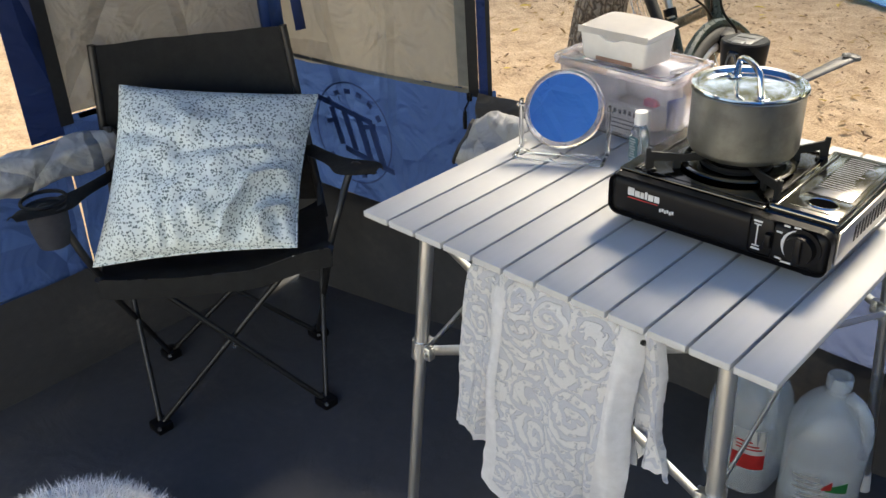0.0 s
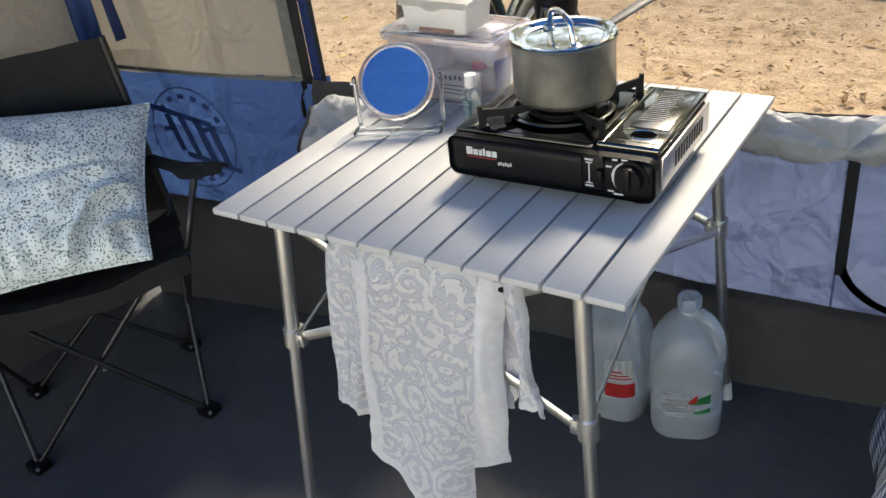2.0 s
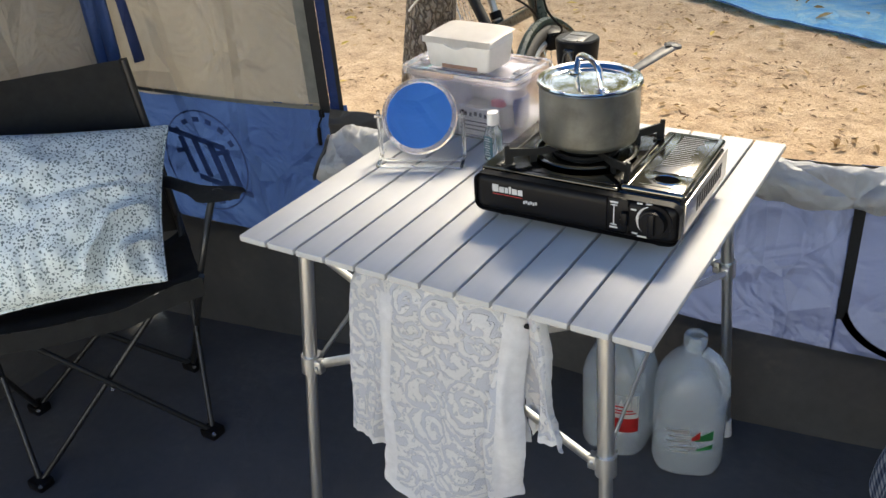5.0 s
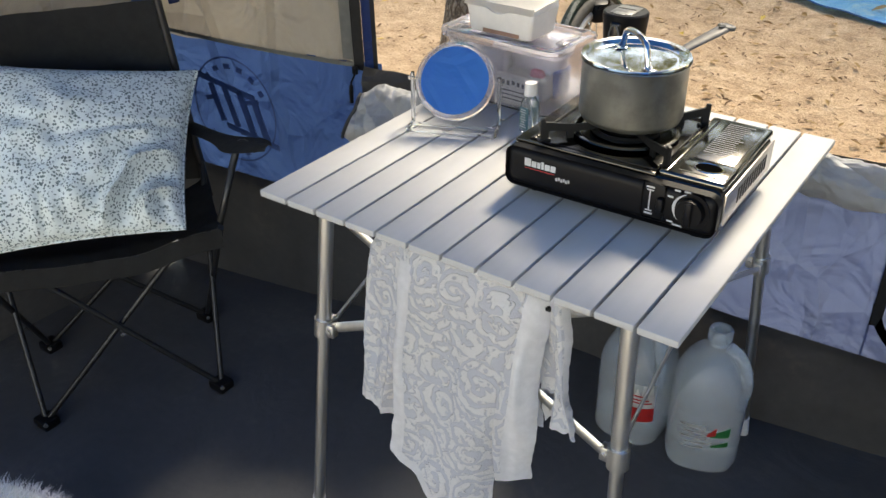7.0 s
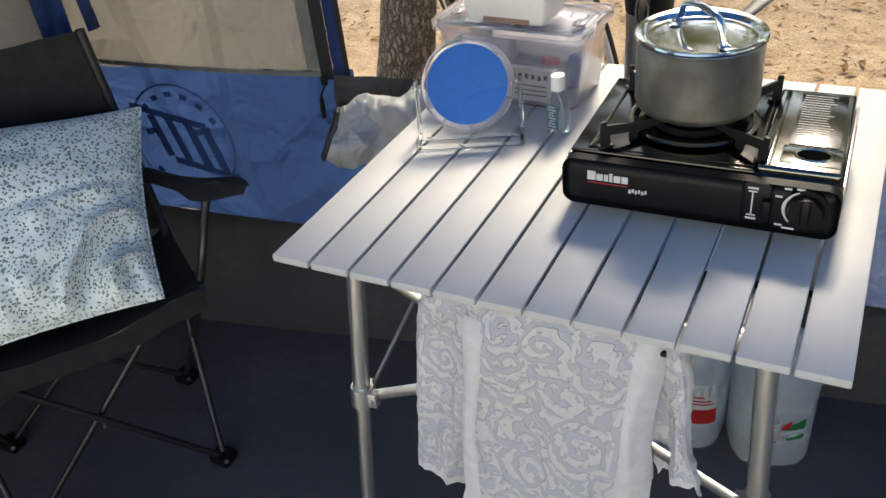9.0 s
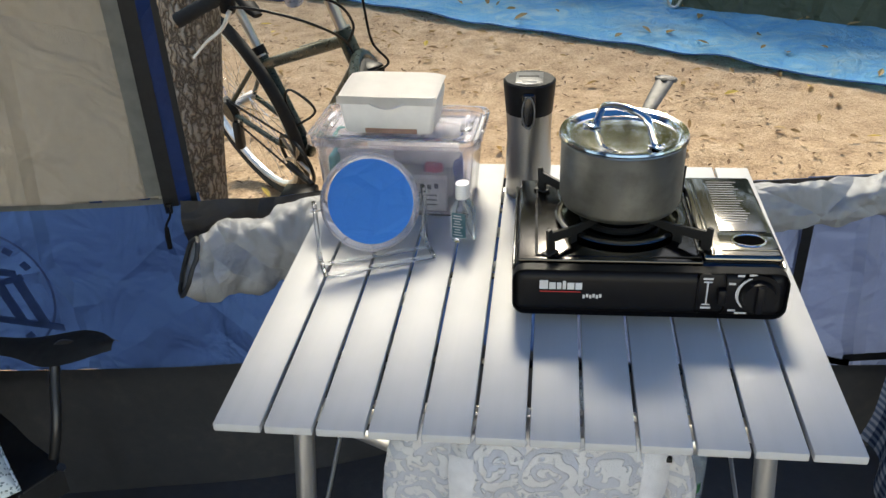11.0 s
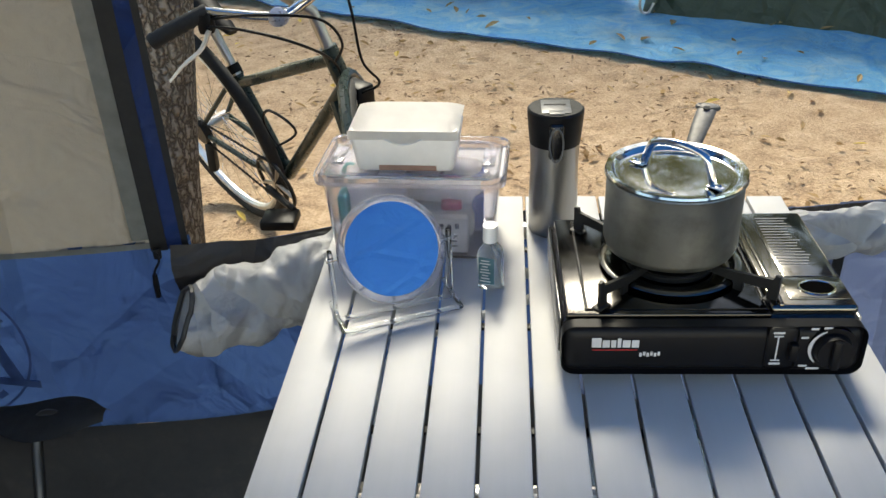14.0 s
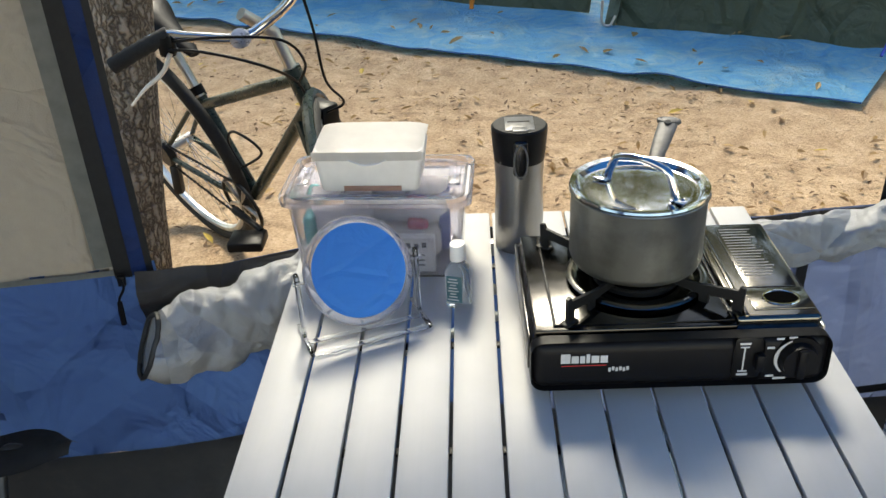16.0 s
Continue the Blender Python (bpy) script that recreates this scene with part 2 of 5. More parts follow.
LID_STEEL = brushed("polished_lid_steel", (0.66, 0.66, 0.62), 0.07, 0.15, (1.0, 1.0, 1.0), 30.0, 0.05)
BROWNSTEEL = brushed("stove_steel_top", (0.19, 0.18, 0.155), 0.11, 0.19, (0.05, 1.0, 1.0), 140.0, 0.3)
BLACKMETAL = plain("black_enamel", (0.007, 0.007, 0.008), 0.22, 0.0, 0.2, 30)
IRON = plain("matt_black_iron", (0.012, 0.012, 0.012), 0.5, 0.3, 0.2, 60, 0.3)
WHITEINK = plain("white_print", (0.50, 0.50, 0.50), 0.5)
REDINK = plain("red_print", (0.55, 0.03, 0.03), 0.5)
GREENINK = plain("green_print", (0.02, 0.22, 0.07), 0.5)
PAPER = plain("white_label", (0.72, 0.72, 0.68), 0.5)
TEALINK = plain("teal_label", (0.04, 0.11, 0.13), 0.5)
CUSHION, TOWEL, CHECK, TARP = cushion_material(), towel_material(), check_material(), tarp_material()
CHAIRCLOTH = plain("black_chair_canvas", (0.026, 0.026, 0.026), 0.8, 0, 0.2, 30, 0.4, 600)
CHAIRTUBE = plain("black_steel_tube", (0.009, 0.009, 0.010), 0.42, 0.0)
ACRYLIC = clear("clear_acrylic", (0.96, 0.97, 0.97), 0.04)
BOXPLASTIC = clear("clear_box_plastic", (0.93, 0.91, 0.96), 0.10, 0.10)
GELPLASTIC = clear("clear_gel_bottle", (0.90, 0.95, 0.95), 0.05, 0.05)
MILK = clear("milky_jug_plastic", (0.82, 0.89, 0.94), 0.26, 0.26)
WHITEPL = plain("white_plastic", (0.74, 0.71, 0.67), 0.42, 0, 0.04)
MIRROR = plain("mirror_glass", (0.9, 0.91, 0.92), 0.03, 1.0, 0.0)
MIRROR.node_tree.nodes["Principled BSDF"].inputs["Roughness"].default_value = 0.01
for l in list(MIRROR.node_tree.links):
    if l.to_socket.name == "Roughness":
        MIRROR.node_tree.links.remove(l)
FRAMEGREEN = plain("dark_green_bike_paint", (0.012, 0.024, 0.020), 0.3, 0.1)
RUBBER = plain("black_rubber", (0.013, 0.013, 0.013), 0.75, 0, 0.2, 90, 0.4)
RIM = plain("pale_alloy_rim", (0.66, 0.66, 0.66), 0.35, 0.7)
GREENTENT = fabric("olive_tent_cloth", (0.12, 0.145, 0.105), (0.05, 0.07, 0.04), 0.12, 0.7)
FUR = plain("white_fur", (0.82, 0.81, 0.79), 0.9)


def leaf_material(name, lo, hi):
    k = Nodes(name)
    info = k.t.nodes.new("ShaderNodeNewGeometry")
    k.color(k.ramp(info.outputs["Random Per Island"], (0.0, lo), (1.0, hi))).rough(0.6)
    tr = k.t.nodes.new("ShaderNodeBsdfTranslucent")
    tr.inputs[0].default_value = (*hi, 1)
    ms = k.t.nodes.new("ShaderNodeMixShader")
    ms.inputs[0].default_value = 0.35
    k.link(k.b.outputs[0], ms.inputs[1])
    k.link(tr.outputs[0], ms.inputs[2])
    k.link(ms.outputs[0], k.t.nodes["Material Output"].inputs[0])
    return k.m


CROWN = leaf_material("green_leaves", (0.06, 0.09, 0.02), (0.22, 0.22, 0.05))
LITTER = leaf_material("fallen_leaves", (0.14, 0.075, 0.035), (0.50, 0.33, 0.14))
YELLOW = leaf_material("yellow_leaves", (0.55, 0.38, 0.05), (0.65, 0.48, 0.12))


# ---------------------------------------------------------------- building helpers
def mesh_of(name, bm, material, smooth=True, angle=40):
    me = bpy.data.meshes.new(name)
    bmesh.ops.recalc_face_normals(bm, faces=bm.faces)
    if smooth:
        for f in bm.faces:
            f.smooth = True
        for e in bm.edges:
            if len(e.link_faces) == 2 and e.calc_face_angle(0) > radians(angle):
                e.smooth = False
    bm.to_mesh(me)
    bm.free()
    me.materials.append(material)
    return me


def part(name, bm, material, parent, label="", m=None):
    ob = new(name, mesh_of(name, bm, material))
    ob.parent = parent
    if m is not None:
        ob.matrix_basis = m
    if label:
        tagged(ob, label)
    return ob


def thing(name, m, label, category, group="", kind=""):
    ob = new(name)
    ob.empty_display_size = 0.05
    ob.matrix_basis = m
    return tagged(ob, label, category, group, kind)


def solo(name, bm, material, label, category, kind="", m=None, group=""):
    ob = new(name, mesh_of(name, bm, material))
    if m is not None:
        ob.matrix_basis = m
    return tagged(ob, label, category, group, kind)


def box(bm, c, s, bevel=0.0, m=None, seg=2):
    r = bmesh.ops.create_cube(bm, size=1.0, matrix=Matrix.Translation(c) @ Matrix.Diagonal((*s, 1)))
    vs = r["verts"]
    if bevel:
        es = list({e for v in vs for e in v.link_edges})
        g = bmesh.ops.bevel(bm, geom=es, offset=bevel, segments=seg, affect="EDGES", profile=0.5)
        vs = list({v for f in g["faces"] for v in f.verts} | {v for v in vs if v.is_valid})
    if m is not None:
        bmesh.ops.transform(bm, matrix=m, verts=[v for v in vs if v.is_valid])
    return bm


def rod(bm, a, b, r0, r1=None, seg=12, caps=True):
    a, b = Vector(a), Vector(b)
    d = b - a
    m = Matrix.Translation((a + b) / 2) @ d.to_track_quat("Z", "Y").to_matrix().to_4x4()
    bmesh.ops.create_cone(bm, cap_ends=caps, segments=seg, radius1=r0, radius2=r0 if r1 is None else r1, depth=d.length, matrix=m)
    return bm


def sweep(bm, pts, r, seg=8, closed=False, flat=1.0, up=(0, 0, 1)):
    """A tube of radius r (or radii) along points; flat squeezes it across."""
    pts = [Vector(p) for p in pts]
    n = len(pts)
    rings = []
    side = None
    for i, p in enumerate(pts):
        a = pts[(i - 1) % n] if closed or i else p
        b = pts[(i + 1) % n] if closed or i < n - 1 else p
        d = (b - a).normalized()
        ref = Vector(up) if side is None else side.cross(d)
        s = d.cross(ref)
        if s.length < 1e-4:
            s = d.cross(Vector((1, 0.2, 0.1)))
        s.normalize()
        if side is not None and s.dot(side) < 0:
            s = -s
        w = s.cross(d).normalized()
        side = s
        rr = r[i] if isinstance(r, (list, tuple)) else r
        rings.append([bm.verts.new(p + rr * (math.cos(t) * s + flat * math.sin(t) * w)) for t in (2 * math.pi * k / seg for k in range(seg))])
    m = n if closed else n - 1
    for i in range(m):
        A, B = rings[i], rings[(i + 1) % n]
        for k in range(seg):
            bm.faces.new((A[k], A[(k + 1) % seg], B[(k + 1) % seg], B[k]))
    if not closed:
        bm.faces.new(rings[0][::-1])
        bm.faces.new(rings[-1])
    return bm


def smooth_path(pts, k=6):
    """Catmull-Rom points through pts."""
    p = [Vector(q) for q in pts]
    p = [2 * p[0] - p[1]] + p + [2 * p[-1] - p[-2]]
    out = []
    for i in range(1, len(p) - 2):
        for j in range(k):
            t = j / k
            out.append(0.5 * (2 * p[i] + (p[i + 1] - p[i - 1]) * t + (2 * p[i - 1] - 5 * p[i] + 4 * p[i + 1] - p[i + 2]) * t * t + (3 * p[i] - p[i - 1] - 3 * p[i + 1] + p[i + 2]) * t ** 3))
    out.append(p[-2])
    return out


def lathe(bm, prof, seg=40, m=None):
    rows = []
    for r, z in prof:
        rows.append([bm.verts.new((r * math.cos(a), r * math.sin(a), z)) for a in (2 * math.pi * k / seg for k in range(seg))] if r > 1e-5 else [bm.verts.new((0, 0, z))])
    for A, B in zip(rows, rows[1:]):
        for k in range(seg):
            q = (k + 1) % seg
            f = [A[0], B[q], B[k]] if len(A) == 1 else [A[k], A[q], B[0]] if len(B) == 1 else [A[k], A[q], B[q], B[k]]
            bm.faces.new(f)
    if m is not None:
        bmesh.ops.transform(bm, matrix=m, verts=bm.verts)
    return bm


def sheet(bm, fn, nu, nv, thick=0.0, uv=None):
    """A grid surface fn(u, v), u and v from 0 to 1, with thickness and, if wanted, cloth coordinates."""
    g = [[bm.verts.new(fn(i / nu, j / nv)) for j in range(nv + 1)] for i in range(nu + 1)]
    layer = bm.loops.layers.uv.new("UVMap") if uv else None
    fs = []
    for i in range(nu):
        for j in range(nv):
            f = bm.faces.new((g[i][j], g[i + 1][j], g[i + 1][j + 1], g[i][j + 1]))
            fs.append(f)
            if uv:
                for l, (a, b) in zip(f.loops, ((i, j), (i + 1, j), (i + 1, j + 1), (i, j + 1))):
                    l[layer].uv = (a / nu * uv[0], b / nv * uv[1])
    if thick:
        bmesh.ops.solidify(bm, geom=fs, thickness=thick)
    return bm


def nz(x, y, z=0.0, s=1.0):
    return noise.noise((x * s, y * s, z * s))


B_ = bmesh.new


# ---------------------------------------------------------------- the tent
def wall_y(x, z):
    """The tent's long wall, pushed out a little by the table's back legs."""
    return 0.235 + 0.16 * (x + 0.66) + 0.03 * (0.65 - z) + 0.08 * math.exp(-((x + 0.2) / 0.28) ** 2)


def wall_x(z):
    """The end wall behind the chair."""
    return -1.225 - 0.02 * (0.65 - z)


# WTOP lies out of view; set low to limit the sun on the floor
SEAM, BASE, ROOF, WTOP = 0.665, 0.215, 1.95, 1.42
SILL_Z = 0.652
OPEN_L, OPEN_R = -0.588, 0.60


def base_z(x):
    """The groundsheet's turned-up edge, higher towards the corner."""
    return 0.258 - 0.065 * x


def front_panel(name, x0, x1, z0, z1, mat, label, off=0.0, nu=30, nv=16, wave=0.006):
    def fn(u, v):
        x = x0 + (x1 - x0) * u
        lo = base_z(x) if z0 is None else z0
        hi = base_z(x) + 0.012 if z1 is None else z1
        z = lo + (hi - lo) * v
        return (x, wall_y(x, z) + off + wave * (nz(u * 5 + x0 * 3, v * 3, 3) + 0.6 * nz(u * 11 + 4, v * 4 + u * 5, 7)), z)
    bm = sheet(B_(), fn, nu, nv, 0.002)
    return solo(name, bm, mat, label, "tent wall", "structure")


def side_panel(name, y0, y1, z0, z1, mat, label, x=None, nu=30, nv=16, wave=0.008):
    bm = sheet(B_(), lambda u, v: ((wall_x(z0 + (z1 - z0) * v) if x is None else x) + wave * (nz(u * 5 + 9, v * 3, 5) + 0.6 * nz(u * 9 + 2, v * 4 + u * 3, 1)), y0 + (y1 - y0) * u, z0 + (z1 - z0) * v), nu, nv, 0.002)
    return solo(name, bm, mat, label, "tent wall", "structure")


front_panel("wall_front_blue", -1.235, OPEN_L, None, SEAM + 0.012, BLUE, "blue polyester lower tent wall with soft creases", wave=0.008)
front_panel("wall_front_blue_sill", OPEN_L - 0.002, 0.05, None, SILL_Z, BLUE, "blue polyester tent wall under the window", wave=0.004)
front_panel("wall_front_grey", -1.235, OPEN_L - 0.05, SEAM + 0.008, ROOF, GREY, "grey coated upper tent wall panel", -0.004, wave=0.010)
front_panel("wall_front_sill", 0.045, 0.476, None, SILL_Z, MIXED, "blue grey tent wall under the window", wave=0.008)
front_panel("wall_front_right", 0.471, 2.2, None, SILL_Z, MIXED, "blue grey tent door panel", wave=0.008)
front_panel("wall_front_skirt", -1.26, 2.2, 0.0, None, FLOOR, "black groundsheet turned up along the wall", -0.012, nu=50, nv=6, wave=0.01)
# unseen header, added to cut off the high sun
front_panel("wall_front_header", OPEN_L - 0.046, 2.2, WTOP, ROOF, BLUE, "unseen blue tent cloth added above the open window")
front_panel("wall_front_upper_right", OPEN_R + 0.08, 2.2, SILL_Z + 0.004, WTOP - 0.004, GREY, "grey coated upper tent wall panel")
side_panel("wall_left_blue", -0.44, 0.15, 0.315, SEAM + 0.015, BLUE, "blue polyester lower tent wall behind the chair")
side_panel("wall_left_grey", -0.44, 0.15, SEAM + 0.019, ROOF, GREY, "grey coated upper tent wall behind the chair")
side_panel("wall_left_sill", -2.1, -0.444, 0.315, SEAM - 0.03, BLUE, "blue lower tent wall under the side window")
bm = sheet(B_(), lambda u, v: (wall_x(0.315) - 0.09 * (1 - v) ** 1.5 + 0.008 * nz(u * 7, v * 2, 5), -2.1 + 2.26 * u, 0.322 * v), 40, 8, 0.002)
solo("wall_left_skirt", bm, FLOOR, "black groundsheet turned up along the end wall", "tent wall", "structure")
# unseen panels from here to the back, added to shape the fill light
side_panel("wall_left_header", -2.1, -0.44, WTOP, ROOF, BLUE, "unseen blue tent cloth added above the side window")
side_panel("wall_left_far", -2.1, -1.9, SEAM - 0.026, WTOP - 0.004, GREY, "grey coated upper tent wall panel")
side_panel("wall_right", -2.1, 0.5, 0.0, 0.66, BLUE, "blue lower tent wall", 2.2)
side_panel("wall_right_header", -2.1, 0.5, 1.6, ROOF, BLUE, "unseen blue tent cloth added above a window", 2.2)
for x0, x1, z0, z1 in ((-1.45, -1.2, 0.0, ROOF), (1.9, 2.2, 0.0, ROOF), (-1.196, 1.896, 1.78, ROOF)):
    bm = sheet(B_(), lambda u, v: (x0 + (x1 - x0) * u, -2.1 + 0.01 * nz(u * 6, v * 4), z0 + (z1 - z0) * v), 12, 16, 0.002)
    solo("wall_back", bm, BLUE, "unseen blue tent wall added beside a wide open entrance", "tent wall", "structure")
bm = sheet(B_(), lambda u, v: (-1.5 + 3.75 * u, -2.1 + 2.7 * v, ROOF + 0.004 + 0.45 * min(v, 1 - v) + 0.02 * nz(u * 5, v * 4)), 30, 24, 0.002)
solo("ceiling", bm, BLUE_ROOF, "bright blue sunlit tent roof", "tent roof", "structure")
bm = box(B_(), (0.41, -0.77, -0.002), (3.68, 2.68, 0.006))
solo("floor", bm, FLOOR, "black vinyl groundsheet with dust marks", "floor", "structure")


def strip_on_wall(name, x0, x1, z0, z1, mat, label, off, parent=None):
    bm = sheet(B_(), lambda u, v: (x0 + (x1 - x0) * u, wall_y(x0 + (x1 - x0) * u, z0 + (z1 - z0) * v) + off, z0 + (z1 - z0) * v), 3, 24, -0.003)
    return solo(name, bm, mat, label, "trim", "structure")


strip_on_wall("trim_post", OPEN_L - 0.031, OPEN_L - 0.006, SILL_Z + 0.01, WTOP, NAVY, "navy blue post sleeve beside the window", -0.008)
strip_on_wall("trim_zip_left", OPEN_L - 0.054, OPEN_L - 0.029, SILL_Z + 0.01, WTOP, TAPE, "black zip tape along the window", -0.012)
strip_on_wall("trim_tape_left", OPEN_L - 0.078, OPEN_L - 0.053, SEAM + 0.02, WTOP, GREYTAPE, "grey stitched seam tape along the window", -0.014)
strip_on_wall("trim_edge", OPEN_L - 0.008, OPEN_L + 0.002, SILL_Z + 0.01, WTOP, TAPE, "black window edge binding", -0.011)
strip_on_wall("trim_post_right", OPEN_R + 0.012, OPEN_R + 0.085, SILL_Z + 0.01, WTOP, NAVY, "navy blue post sleeve beside the window", -0.008)
strip_on_wall("trim_edge_right", OPEN_R, OPEN_R + 0.013, SILL_Z + 0.01, WTOP, TAPE, "black window edge binding", -0.011)
strip_on_wall("trim_door_zip", 0.474, 0.494, BASE + 0.10, SILL_Z, TAPE, "black door zip flap", -0.010)
bm = sheet(B_(), lambda u, v: (-1.22 + (OPEN_L - 0.04 + 1.22) * u, wall_y(-1.22 + (OPEN_L + 1.18) * u, SEAM) - 0.010, SEAM + 0.002 + 0.010 * v + 0.018 * (1 - u) ** 2), 30, 2, -0.004)
solo("trim_seam", bm, GREYTAPE, "dark seam between grey and blue cloth", "trim", "structure")
bm = sheet(B_(), lambda u, v: (wall_x(SEAM) + 0.012, -0.40 + 0.55 * u, SEAM + 0.005 + 0.012 * v), 20, 2, -0.004)
solo("trim_seam_side", bm, GREYTAPE, "dark seam between grey and blue cloth", "trim", "structure")
bm = sheet(B_(), lambda u, v: (wall_x(SEAM + 0.85 * v) + 0.012, -0.515 + 0.075 * u, SEAM - 0.02 + 0.85 * v), 3, 20, -0.004)
solo("trim_post_side", bm, NAVY, "navy blue post sleeve beside the side window", "trim", "structure")
bm = sheet(B_(), lambda u, v: (wall_x(SEAM + 0.83 * v) + 0.014, -0.445 + 0.03 * u, SEAM + 0.83 * v), 3, 20, -0.004)
solo("trim_tape_side", bm, TAPE, "dark seam tape beside the side window", "trim", "structure")
# curved lower end of the door zip
bm = sheet(B_(), lambda u, v: ((lambda a, r: (0.612 - r * math.cos(a), wall_y(0.5, BASE + 0.1) - 0.012, BASE + 0.148 - r * math.sin(a) * 0.85))(u * math.pi / 2, 0.122 + 0.018 * v)), 14, 2, -0.003)
solo("trim_door_curve", bm, TAPE, "black curved door zip corner", "trim", "structure")
bm = sheet(B_(), lambda u, v: (0.605 + 1.58 * u, wall_y(0.605 + 1.58 * u, BASE + 0.04) - 0.012, BASE + 0.024 + 0.018 * v), 14, 2, -0.003)
solo("trim_door_bottom", bm, TAPE, "black door zip along the threshold", "trim", "structure")
for x in (-1.205, -1.17):
    bm = sweep(B_(), [(x, wall_y(x, z) - 0.03, z) for z in (SEAM + 0.06, 1.0, 1.4, ROOF)], 0.024, 8, flat=0.5)
    solo("trim_corner_sleeve", bm, BLUE, "blue pole sleeve in the tent corner", "trim", "structure")
# ties hanging by the corner
tie = thing("fabric_tie", pose(-1.10, wall_y(-1.10, 0.7) - 0.02, 0.76), "blue cloth tie strap hanging on the tent wall", "strap")
bm = sweep(B_(), [(-0.05, 0, 0.5), (-0.03, -0.004, 0.25), (0.0, -0.006, 0.0)], 0.014, 6, flat=0.25)
part("strap", bm, NAVY, tie)

# round print on the wall, as plain shapes
logo = thing("wall_print", pose(-0.985, wall_y(-0.985, 0.50) - 0.012, 0.505, 90 + 1.7, 0, 9.1), "faded dark blue round emblem printed on tent wall", "print")
bm = sweep(B_(), [(0.118 * math.cos(a), 0.135 * math.sin(a), 0) for a in (radians(k * 7.5) for k in range(0, 49))], 0.0022, 4, flat=0.3)
part("ring", bm, INK, logo)
for x, y, w, h, sk in ((-0.05, 0.015, 0.016, 0.10, -0.3), (-0.01, 0.01, 0.016, 0.11, -0.3), (0.035, -0.005, 0.018, 0.12, -0.35), (0.075, -0.02, 0.018, 0.10, -0.35), (-0.02, 0.062, 0.17, 0.014, -0.25), (0.045, -0.062, 0.15, 0.014, -0.25), (-0.068, 0.025, 0.03, 0.012, -0.3), (0.055, 0.03, 0.04, 0.012, -0.3)):
    m = Matrix(((1, 0, 0, x), (sk * (w > 0.05), 1, 0, y), (0, 0, 1, 0.001), (0, 0, 0, 1))) @ Matrix.Rotation(radians(0 if w > 0.05 else 14), 4, "Z")
    part("emblem_bar", box(B_(), (0, 0, 0), (w, h, 0.002), 0, m), INK, logo)
for k in range(16):
    a = radians(30 + k * 21)
    if abs(math.sin(a)) < 0.45:
        continue
    part("ring_bar", box(B_(), (0, 0, 0), (0.012, 0.016, 0.002), 0, Matrix.Translation((0.098 * math.cos(a), 0.113 * math.sin(a), 0.001)) @ Matrix.Rotation(a, 4, "Z")), INK, logo)


def rolled_flap(m, length, r, mat, label, droop=0.02, tip=True, slant=0.0):
    """A window cover rolled up and tied, creased, tapering into an open end."""
    ob = thing("rolled_window_flap", m, label, "window flap")
    nu, seg = 80, 40

    def fn(u, v):
        a = v * 2 * math.pi
        x = length * u + slant * 0.5 * (1 + math.sin(a)) * (1 - u)
        rr = r * (1 + 0.34 * nz(u * 7, math.cos(a) * 1.2, math.sin(a) * 1.2) + 0.13 * (abs(nz(u * 10, math.cos(a) * 2, math.sin(a) * 2 + u * 3)) - 0.25) + 0.05 * nz(u * 25, math.cos(a) * 4, math.sin(a) * 4))
        if tip:
            rr *= 1 - 0.35 * max(0, 1 - u * 6) ** 2
        return (x, rr * 0.75 * math.cos(a), -droop * math.sin(math.pi * u) + rr * math.sin(a))

    part("roll", sheet(B_(), fn, nu, seg), mat, ob)
    # dark binding on the open end
    pts = [Vector(fn(0.0, k / 20)) + Vector((-0.003, 0, 0)) for k in range(20)]
    part("end_binding", sweep(B_(), pts, 0.004, 6, closed=True), TAPE, ob)
    bm = B_()
    c = Vector((0.006, 0, 0))
    vs = [bm.verts.new(p + c) for p in pts]
    bm.faces.new(vs)
    part("end_fold", bm, mat, ob)
    return ob


front_panel("trim_sill", OPEN_L, OPEN_R, SILL_Z - 0.05, SILL_Z + 0.006, SILL, "dark grey window sill cloth", -0.014, 40, 6, 0.004)
rolled_flap(pose(-0.592, 0.120, 0.603, 0, -8, 27), 0.36, 0.064, SILVER, "silver grey window flap rolled up and hanging at the sill", slant=0.055)


def pocket_fn(u, v):
    x = -0.606 + 0.30 * u
    top, low = SILL_Z + 0.028 - 0.022 * u, 0.575 + 0.05 * u
    z = top + (low - top) * v
    return (x, wall_y(x, z) - 0.020 - 0.045 * math.sin(math.pi * min(1.0, 0.15 + 0.85 * v)) * (0.5 + 0.5 * u) + 0.006 * nz(u * 6, v * 5, 4), z)


bm = sheet(B_(), pocket_fn, 24, 12, 0.003)
solo("trim_flap_lining", bm, SILL, "dark grey lining of the lowered window flap", "trim", "structure")
rolled_flap(pose(0.66, 0.395, 0.652, 0, 2, 180 + 9), 0.42, 0.042, SILVER, "silver grey window flap rolled along the sill")
rolled_flap(pose(-1.165, -0.36, 0.615, 0, -4, -92), 0.6, 0.045, SILVER, "silver grey window flap rolled at the side window")
pull = thing("zip_pull", pose(-0.626, 0.222, 0.668), "black cord zip pull on the tent window", "zip pull")
part("slider", box(B_(), (0, -0.006, 0), (0.012, 0.008, 0.018), 0.002), BLACKPL, pull)
part("cord", sweep(B_(), smooth_path([(0.0, -0.01, 0.004), (0.004, -0.014, -0.008), (-0.006, -0.014, -0.026), (-0.008, -0.013, -0.034)]), 0.0022, 6), BLACKPL, pull)
